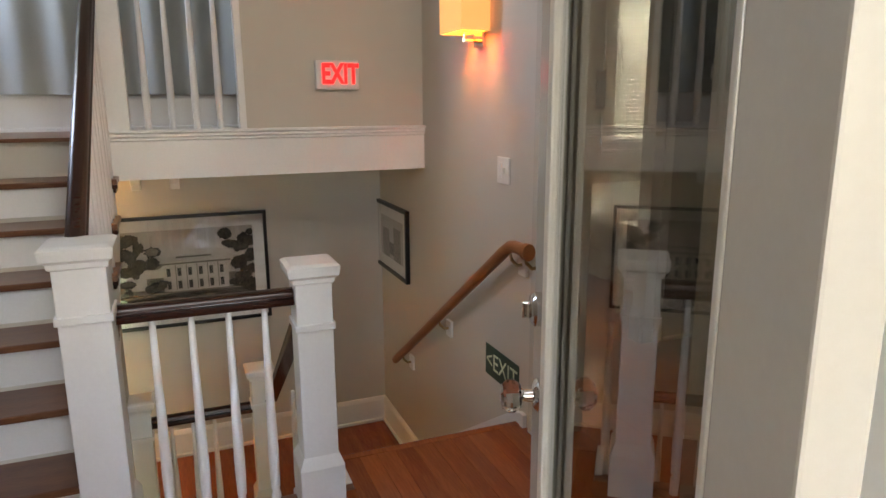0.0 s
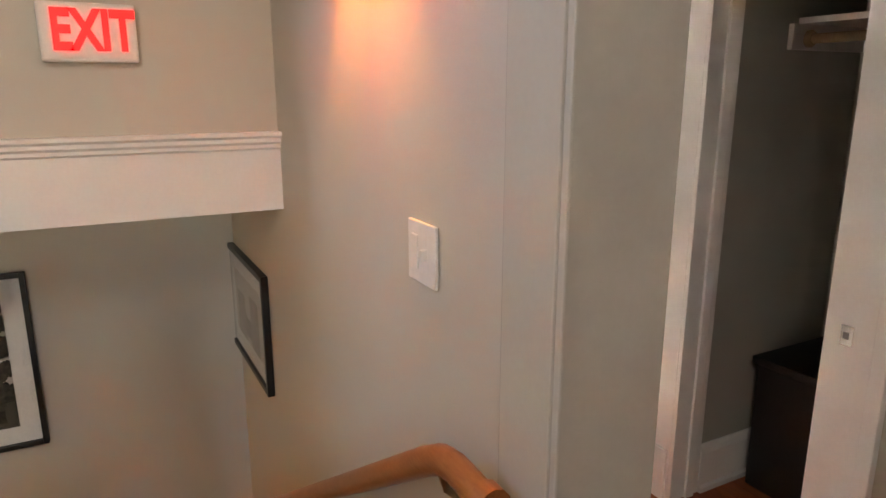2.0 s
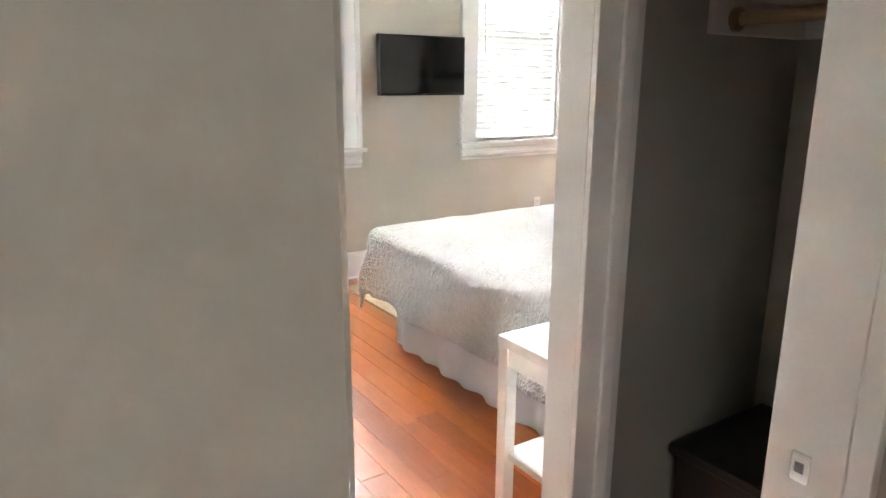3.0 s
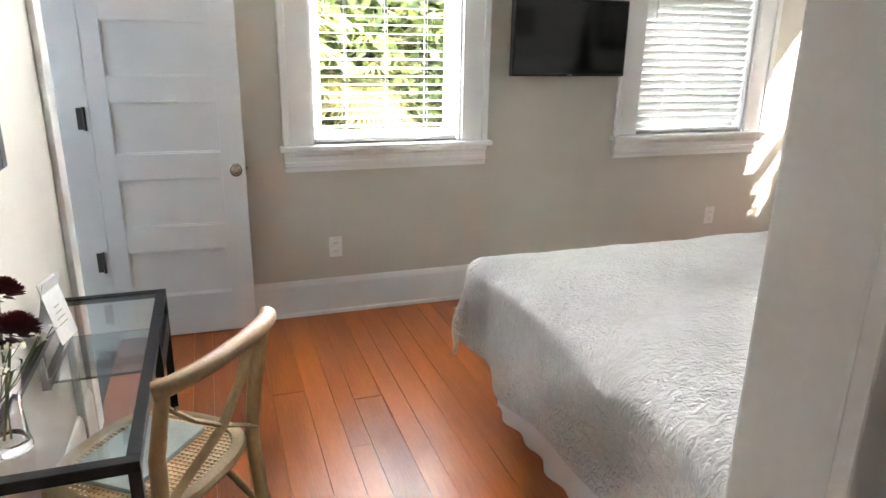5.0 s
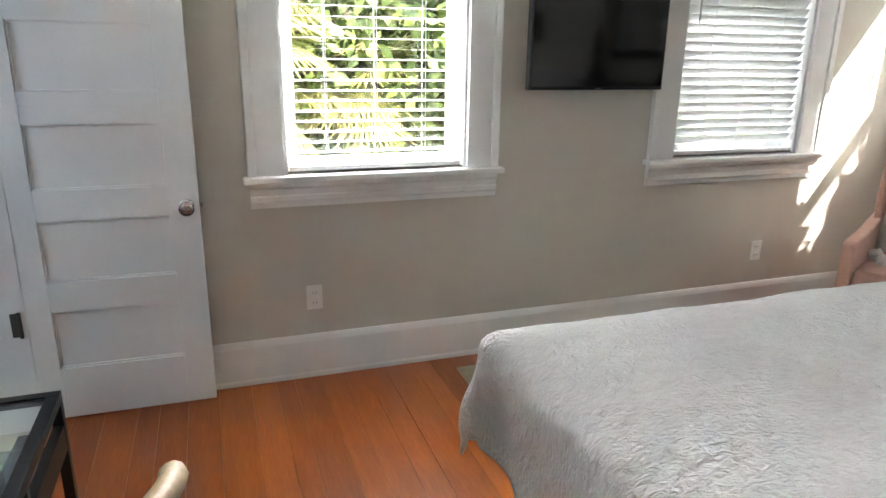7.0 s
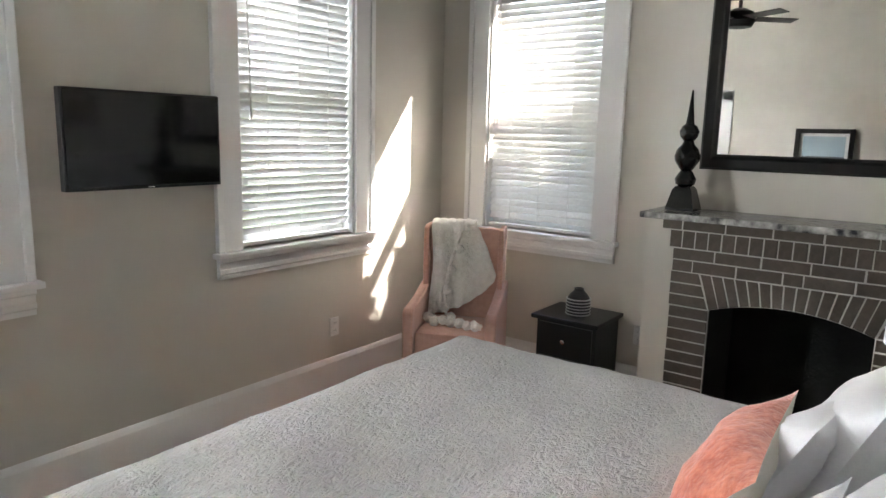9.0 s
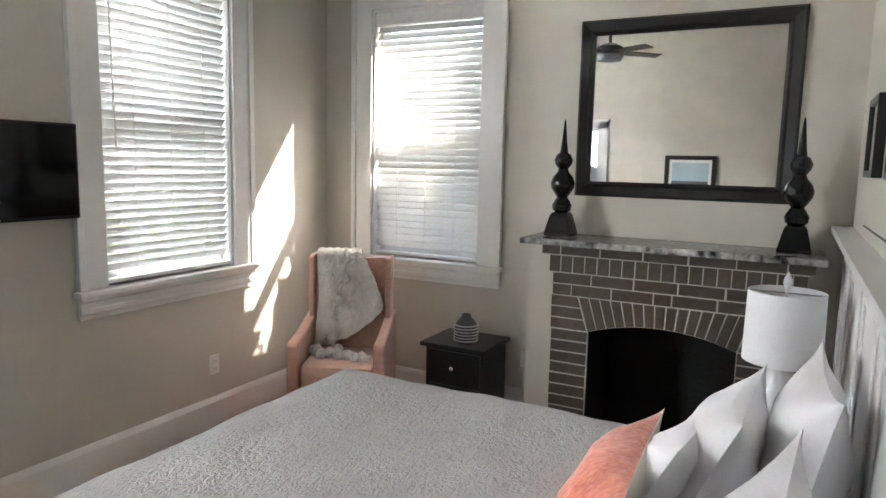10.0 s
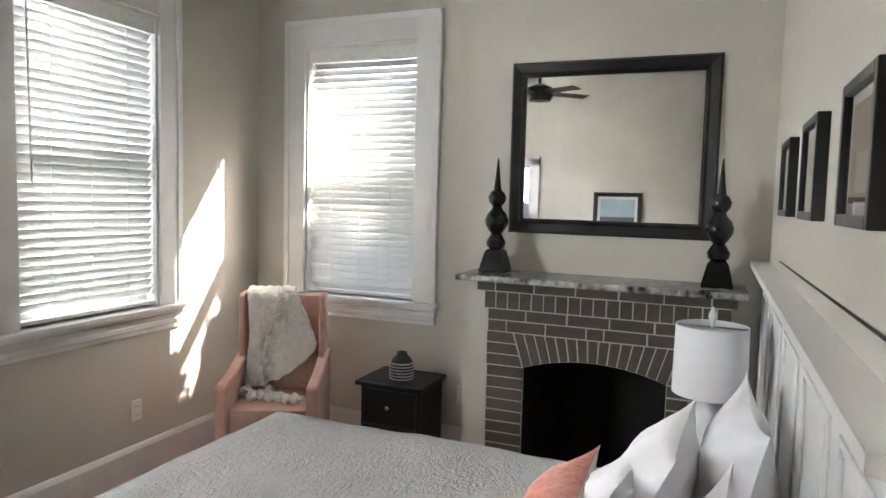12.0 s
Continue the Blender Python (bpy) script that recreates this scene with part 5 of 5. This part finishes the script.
def sconce(m, watts):
    """A square-shaded wall light with its bulb. Local: -x out of the wall."""
    s = thing("wall_sconce", m, "lit wall sconce with a square parchment shade", "lamp", "stairwell sconces")
    part("backplate", boxes((-0.02, -0.05, -0.03, 0.0, 0.05, 0.05), soft=0.004), CHROME, s)
    part("arm", tube([(-0.01, 0, 0.0), (-0.09, 0, 0.0), (-0.09, 0, 0.09)], 0.010, 8), CHROME, s, "", True)
    part("shade", boxes((-0.16, -0.13, 0.035, -0.155, 0.13, 0.30), (-0.025, -0.13, 0.035, -0.02, 0.13, 0.30), (-0.155, -0.13, 0.035, -0.025, -0.125, 0.30), (-0.155, 0.125, 0.035, -0.025, 0.13, 0.30)), WARM, s, "glowing parchment shade")
    bulb = bpy.data.lights.new("sconce_bulb", "POINT")
    bulb.energy, bulb.color, bulb.shadow_soft_size = watts, (1.0, 0.56, 0.13), 0.035
    new("sconce_bulb", bulb).location = m @ Vector((-0.09, 0, 0.24))
    return s


sconce(pose(-0.126, 0.56, 1.72), 0.55)
sconce(pose(-2.45, 2.31, 0.50, 0, 0, 90), 2.2)


def light_switch():
    s = thing("light_switch", pose(-0.126, 0.31, 1.14, 0, 0, -90), "white light switch plate on the stairwell wall", "switch")
    part("plate", boxes((-0.058, -0.008, -0.06, 0.058, 0, 0.06), soft=0.003), PLASTIC, s)
    part("rocker", boxes((-0.038, -0.012, -0.034, -0.010, -0.008, 0.034), soft=0.002), PLASTIC, s)
    part("toggle", boxes((0.016, -0.020, -0.010, 0.026, -0.008, 0.012), soft=0.002), PLASTIC, s)
    return s


light_switch()


def entry_door():
    """A glazed door, open into the hall. Local: x from the hinge, y its thickness."""
    d = thing("door_1", pose(-1.134, -2.148, 0.0, 0, 0, 71.4), "greige glazed entry door standing open with a glass knob", "door")
    W, D, top, st = 0.81, 0.042, 2.04, 0.115
    part("stile", boxes((0, 0, 0.01, st, D, top), soft=0.003), GLOSS, d)
    part("stile", boxes((W - st, 0, 0.01, W, D, top), soft=0.003), GLOSS, d)
    part("rail", boxes((st, 0, 0.01, W - st, D, 0.24), soft=0.003), GLOSS, d)
    part("rail", boxes((st, 0, top - 0.12, W - st, D, top), soft=0.003), GLOSS, d)
    part("pane", boxes((st - 0.005, 0.017, 0.235, W - st + 0.005, 0.025, top - 0.115)), DOORGLASS, d, "glass pane tinted dark for the dim space behind it")
    part("bead", boxes((st, -0.001, 0.24, st + 0.012, 0.012, top - 0.12), (W - st - 0.012, -0.001, 0.24, W - st, 0.012, top - 0.12), (st, D - 0.012, 0.24, st + 0.012, D + 0.001, top - 0.12), (W - st - 0.012, D - 0.012, 0.24, W - st, D + 0.001, top - 0.12), soft=0.003), GLOSS, d)
    part("glazing_bead", boxes((W - st - 0.030, D - 0.004, 0.24, W - st + 0.004, D + 0.010, top - 0.12), soft=0.004), CREAM, d, "pale glazing bead")
    knob_set(d, W - 0.06, D, 0.93, 1)
    part("deadbolt", moved(lathe([(0.030, 0), (0.030, 0.012), (0.024, 0.018), (0.008, 0.02)], 18), pose(W - 0.06, D, 1.09, -90)), CHROME, d, "round chrome deadbolt", True)
    part("thumb_turn", boxes((W - 0.064, D + 0.018, 1.075, W - 0.056, D + 0.034, 1.105), soft=0.003), CHROME, d)
    for z in (0.25, 1.72):
        part("hinge", boxes((-0.04, D - 0.002, z, 0.02, D + 0.004, z + 0.10), soft=0.001), HINGE, d, "metal butt hinge")
    return d


entry_door()


def upper_balustrade():
    b = thing("balustrade", pose(0, 1.41, 1.281), "white balusters in the opening of the upper landing", "balustrade")
    part("post", boxes((-1.80, -0.05, 0, -1.70, 0.05, 1.1), soft=0.004), TRIM, b)
    part("post", boxes((-1.165, -0.045, 0, -1.13, 0.05, 2.1), soft=0.004), TRIM, b)
    me = baluster_mesh(0.86)
    for k in range(4):
        piece("baluster", me, b, (-1.615 + k * 0.118, 0, 0.0))
    part("handrail", extrude(rail_profile((0, 0.86)), "x", -1.70, -1.165), RAIL, b, "dark polished handrail", True)
    return b


upper_balustrade()


def curtain():
    def f(u, v):
        return (-3.2 + u * 2.9, 2.25 + 0.025 * math.sin(u * 75) + 0.01 * math.sin(u * 31), 1.50 + v * 2.2)
    return single("curtain", cloth(240, 2, f), CURTAIN, "grey gathered curtain on the upper landing", "curtain", True)


curtain()
baseboard_y(2.31, -3.2, -0.2, -1, 0.22, 1.281)


def ceiling_bracket(x):
    return single("rail_bracket", boxes((x - 0.03, 2.20, 0.94, x + 0.03, 2.31, 1.0), (x - 0.03, 2.26, 0.90, x + 0.03, 2.31, 0.94), soft=0.006), PLASTIC, "small white bracket under the upper landing", "bracket")


ceiling_bracket(-1.75)
ceiling_bracket(-1.52)

# ---- outdoors ----
struct("ground", boxes((-60, -60, -3.2, 60, 60, -3.0)), GRASS, "lawn that reaches the horizon")


def leaf_cloud(bm, rnd, c, r, n, size):
    for _ in range(n):
        d = Vector((rnd.gauss(0, 1), rnd.gauss(0, 1), rnd.gauss(0, 1))).normalized() * r * rnd.uniform(0.45, 1.0) ** 0.5
        p = Vector(c) + Vector((d.x, d.y, d.z * 0.8))
        a = Vector((rnd.gauss(0, 1), rnd.gauss(0, 1), rnd.gauss(0, 1))).normalized()
        b = a.cross(Vector((rnd.gauss(0, 1), rnd.gauss(0, 1), rnd.gauss(0, 1)))).normalized()
        s = size * rnd.uniform(0.6, 1.3)
        bm.faces.new([bm.verts.new(p + q) for q in (-a * s, b * s * 0.45, a * s, -b * s * 0.45)])


def tree(x, y, h, r, seed, label, clumps=9):
    rnd = random.Random(seed)
    t = thing("tree", pose(x, y, -3.0), label, "tree", "garden trees")
    part("trunk", tube([(0, 0, 0), (0.1, 0.05, h * 0.4), (-0.05, 0.1, h * 0.75)], [0.22, 0.16, 0.08], 10), BARK, t, "", True)
    bm = bmesh.new()
    for k in range(clumps):
        a = rnd.uniform(0, 6.28)
        e = (r * 0.7 * math.cos(a), r * 0.7 * math.sin(a), h * rnd.uniform(0.5, 1.0))
        part("limb", tube([(0, 0, h * rnd.uniform(0.3, 0.6)), (e[0] * 0.5, e[1] * 0.5, e[2] * 0.85), e], [0.07, 0.05, 0.02], 6), BARK, t)
        leaf_cloud(bm, rnd, e, r * rnd.uniform(0.45, 0.7), 750, 0.13)
    part("crown", bm, LEAF, t, "leafy green crown")
    return t


def palm(x, y, h, seed):
    rnd = random.Random(seed)
    t = thing("palm", pose(x, y, -3.0), "palmetto with a skirt of dry fronds outside the window", "palm", "garden palms")
    part("trunk", tube([(0, 0, 0), (0.05, 0, h * 0.5), (0, 0.05, h)], [0.16, 0.15, 0.13], 10), BARK, t, "", True)
    bm = bmesh.new()
    for k in range(46):
        a, dip = rnd.uniform(0, 6.28), rnd.uniform(-1.1, 0.8)
        d = Vector((math.cos(a) * math.cos(dip), math.sin(a) * math.cos(dip), math.sin(dip)))
        c = Vector((0, 0, h - rnd.uniform(0, 1.4))) + d * rnd.uniform(0.5, 0.9)
        side = d.cross(Vector((0, 0, 1))).normalized()
        up = side.cross(d)
        for j in range(18):
            w = (j - 8.5) / 8.5 * 1.25
            e = (d * math.cos(w) + side * math.sin(w)) * rnd.uniform(0.55, 0.75) - Vector((0, 0, 0.12 + 0.1 * abs(w)))
            s = e.cross(up).normalized() * 0.02
            bm.faces.new([bm.verts.new(c + q) for q in (-s, e * 0.6 - s, e, e * 0.6 + s)])
    part("fronds", bm, PALMLEAF, t, "green and straw-coloured fan fronds")
    return t


palm(1.0, 8.2, 5.6, 1)
palm(2.4, 9.6, 5.0, 2)
palm(4.6, 9.0, 5.4, 7)
tree(3.4, 11.5, 8.0, 2.6, 3, "leafy broad tree in the garden north of the house")
tree(6.2, 9.5, 9.0, 2.8, 4, "tall leafy tree in the garden north of the house")
tree(2.0, 11.0, 5.0, 2.2, 12, "low leafy tree behind the palms", 14)
tree(4.8, 12.5, 5.2, 2.4, 13, "low leafy tree behind the palms", 14)
tree(0.2, 13.0, 8.0, 2.8, 5, "leafy broad tree at the back of the garden")
# Added so that its crown keeps the sun off window 3's lower sash.
tree(6.5, 1.4, 6.7, 1.4, 9, "leafy tree added to shade the lower half of the east window", 18)
tree(13.5, 4.5, 6.5, 2.0, 6, "leafy tree east of the house")


def neighbour():
    n = thing("house", pose(-4, 22, -3.0), "white clapboard house beyond the garden", "house")
    part("wall", boxes((-8, 0, 0, 14, 6, 6.0)), SIDING, n)
    part("roof", extrude([(-0.5, 6.0), (3, 8.5), (6.5, 6.0)], "x", -8.5, 14.5), BARK, n)
    for k in range(6):
        w = part("window", boxes((-6.5 + k * 3.3, -0.04, 1.5, -5.5 + k * 3.3, 0.02, 3.2)), DUSK, n)
    return n


neighbour()


# ---- floors, plank by plank ----
def planks(parent_name, x0, x1, y0, y1, z, wmin, wmax, lmin, lmax, material, seed, label, alongx=False):
    rnd = random.Random(seed)
    floor = tagged(new(parent_name), label, kind="structure")
    x = x0
    while x < x1 - 0.01:
        w = min(rnd.uniform(wmin, wmax), x1 - x)
        if x1 - x - w < wmin * 0.6:
            w = x1 - x
        y = y0
        while y < y1 - 0.01:
            L = rnd.uniform(lmin, lmax)
            if y1 - y - L < lmin * 0.5:
                L = y1 - y
            L = min(L, y1 - y)
            g = 0.0004
            dz = rnd.uniform(-0.0006, 0.0006)
            bm = bmesh.new()
            hx, hy = w / 2 - g, L / 2 - g
            top = [bm.verts.new((sx * (hx - 0.0008), sy * (hy - 0.0008), 0)) for sx, sy in ((-1, -1), (1, -1), (1, 1), (-1, 1))]
            lip = [bm.verts.new((sx * hx, sy * hy, -0.001)) for sx, sy in ((-1, -1), (1, -1), (1, 1), (-1, 1))]
            low = [bm.verts.new((sx * hx, sy * hy, -0.02)) for sx, sy in ((-1, -1), (1, -1), (1, 1), (-1, 1))]
            bm.faces.new(top)
            for a, b in ((lip, top), (low, lip)):
                for i in range(4):
                    bm.faces.new((a[i], a[(i + 1) % 4], b[(i + 1) % 4], b[i]))
            me = bpy.data.meshes.new("plank")
            bm.to_mesh(me)
            bm.free()
            me.materials.append(material)
            piece("plank", me, floor, (x + w / 2, y + L / 2, z + dz))
            y += L
        x += w
    return floor


planks("floor", 0.05, 4.82, -1.3, 3.96, FL, 0.085, 0.15, 1.3, 3.2, PINE, 11, "wide reddish heart pine floor boards")
planks("floor_hall", -3.3, -0.97, -2.2, -0.1, 0.0, 0.07, 0.09, 0.8, 1.6, OAK, 12, "glossy red-brown hall floor boards")
planks("floor_landing", -0.97, 0.05, -2.1, 0.10, 0.0, 0.07, 0.09, 0.8, 1.6, OAK, 13, "glossy red-brown landing floor boards")


# ---- the brick fireplace ----
def fireplace():
    fp = thing("fireplace", pose(0, 0, 0), "grey-brown brick fireplace with an arched opening and marble shelf", "fireplace")
    x, y0, y1 = 4.20, 0.955, 2.067
    cy, half, spring, crown = 1.538, 0.338, 0.823, 0.884
    R = (half ** 2 + (crown - spring) ** 2) / (2 * (crown - spring))
    zc = crown - R
    n = 24

    def intrados(y):
        return zc + math.sqrt(R * R - (y - cy) ** 2)
    arch = [(cy - half + 2 * half * i / n, intrados(cy - half + 2 * half * i / n)) for i in range(n + 1)]
    part("core", extrude([(y0 + 0.004, 0), (y0 + 0.004, 1.25), (y1 - 0.004, 1.25), (y1 - 0.004, 0), (cy + half, 0)] + arch[::-1] + [(cy - half, 0)], "x", x - 0.003, 4.40), MORTAR, fp, "pale mortar")
    for b in ((4.70, cy - half, 0, 4.735, cy + half, 0.9), (4.40, cy - half - 0.02, 0.0, 4.70, cy - half, 0.9), (4.40, cy + half, 0, 4.70, cy + half + 0.02, 0.9),
              (4.40, cy - half, 0.885, 4.70, cy + half, 0.9), (4.21, cy - half, 0.0, 4.70, cy + half, FL + 0.012)):
        part("firebox_panel", boxes(b), SOOT, fp, "soot-black firebox lining")
    part("firebox_panel", boxes((4.212, cy - half, FL, 4.40, cy - half + 0.003, spring)), SOOT, fp)
    part("firebox_panel", boxes((4.212, cy + half - 0.003, FL, 4.40, cy + half, spring)), SOOT, fp)
    part("hearth", boxes((3.78, 0.955, 0.0, 4.21, 2.067, FL + 0.012), soft=0.004), BRICK, fp)
    part("mantel_shelf", boxes((4.05, 0.885, 1.256, 4.40, 2.195, 1.286), soft=0.008), MARBLE, fp, "black and white streaked marble shelf")
    rnd = random.Random(8)
    gap, pitch = 0.007, 0.0573
    shared = {}

    def brick_mesh(corners, key=None):
        """A bevelled brick whose face is the given four-sided outline in y and z."""
        if key in shared:
            return shared[key]
        bm = bmesh.new()
        my, mz = sum(c[0] for c in corners) / 4, sum(c[1] for c in corners) / 4
        rings = []
        for dx, shrink in ((0.004, 0.0), (-0.004, 0.0), (-0.0068, 0.0025)):
            rings.append([bm.verts.new((dx, p - math.copysign(shrink, p - my), q - math.copysign(shrink, q - mz))) for p, q in corners])
        for a, b in zip(rings, rings[1:]):
            for i in range(4):
                bm.faces.new((a[i], a[(i + 1) % 4], b[(i + 1) % 4], b[i]))
        bm.faces.new(rings[-1])
        bmesh.ops.recalc_face_normals(bm, faces=bm.faces[:])
        me = bpy.data.meshes.new("brick")
        bm.to_mesh(me)
        bm.free()
        me.materials.append(BRICK)
        if key:
            shared[key] = me
        return me

    def brick(a, b, lo, hi, out=0.0):
        w, h = round((b - a - gap) / 2, 3), round((hi - lo - gap) / 2, 3)
        me = brick_mesh([(-w, -h), (w, -h), (w, h), (-w, h)], (w, h))
        o = piece("brick", me, fp, (x - out + rnd.uniform(-0.001, 0.001), (a + b) / 2 + rnd.uniform(-0.001, 0.001), (lo + hi) / 2))
        o.rotation_euler = (radians(rnd.uniform(-0.5, 0.5)), 0, 0)

    def wedge(c, out=0.0):
        piece("brick", brick_mesh(c), fp, (x - out + rnd.uniform(-0.001, 0.001), 0, 0))

    def course(lo, hi, joints, out=0.0):
        for b, a in zip(joints, joints[1:]):
            brick(a, b, lo, hi, out)
    # the jambs, a brick to a course, a few of them in two
    lo, k = spring - pitch * 14, 0
    while lo < spring - 0.01:
        if lo > -0.05:
            course(lo, lo + pitch, [y1, cy + half])
            course(lo, lo + pitch, [cy - half, y0] if k % 2 else [cy - half, cy - half - 0.1, y0])
        lo += pitch
        k += 1
    # beside the fan: three courses cut to its slope
    top = 0.994
    tl, tr = 1.93, 1.146
    for i in range(3):
        lo, hi = spring + i * pitch, spring + (i + 1) * pitch
        sl = [cy + half + (tl - cy - half) * (z - spring) / (top - spring) for z in (lo, hi)]
        sr = [cy - half + (tr - cy + half) * (z - spring) / (top - spring) for z in (lo, hi)]
        g = gap / 2
        wedge([(sl[0] + 2 * g, lo + g), (y1, lo + g), (y1, hi - g), (sl[1] + 2 * g, hi - g)])
        wedge([(y0, lo + g), (sr[0] - 2 * g, lo + g), (sr[1] - 2 * g, hi - g), (y0, hi - g)])
    # the fan over the opening: a level top, a curved underside
    m = 15
    for i in range(m):
        a, b = i / m, (i + 1) / m
        g = gap / 2
        ba, bb = cy - half + 2 * half * a, cy - half + 2 * half * b
        ta, tb = tr + (tl - tr) * a, tr + (tl - tr) * b
        wedge([(ba + g, intrados(ba) + 0.002), (bb - g, intrados(bb) + 0.002), (tb - g, top - g), (ta + g, top - g)])
    course(top, 1.052, [y1, 1.969, 1.771, 1.573, 1.49, 1.293, 1.095, y0])
    course(1.052, 1.109, [y1, 1.871, 1.668, 1.466, 1.262, 1.06, y0])
    # rowlock course and corbelled course
    part("rowlock_bed", boxes((x - 0.015, y0 - 0.012, 1.109, x + 0.004, y1 + 0.014, 1.197)), MORTAR, fp, "pale mortar")
    part("corbel_bed", boxes((x - 0.037, y0 - 0.038, 1.199, 4.40, y1 + 0.046, 1.256)), MORTAR, fp, "pale mortar")
    k = 19
    course(1.111, 1.197, [y1 + 0.016 - i * (y1 - y0 + 0.030) / k for i in range(k + 1)], 0.012)
    course(1.200, 1.254, [y1 + 0.05, 2.021, 1.825, 1.624, 1.425, 1.225, 1.025, y0 - 0.04], 0.034)
    return fp


fireplace()
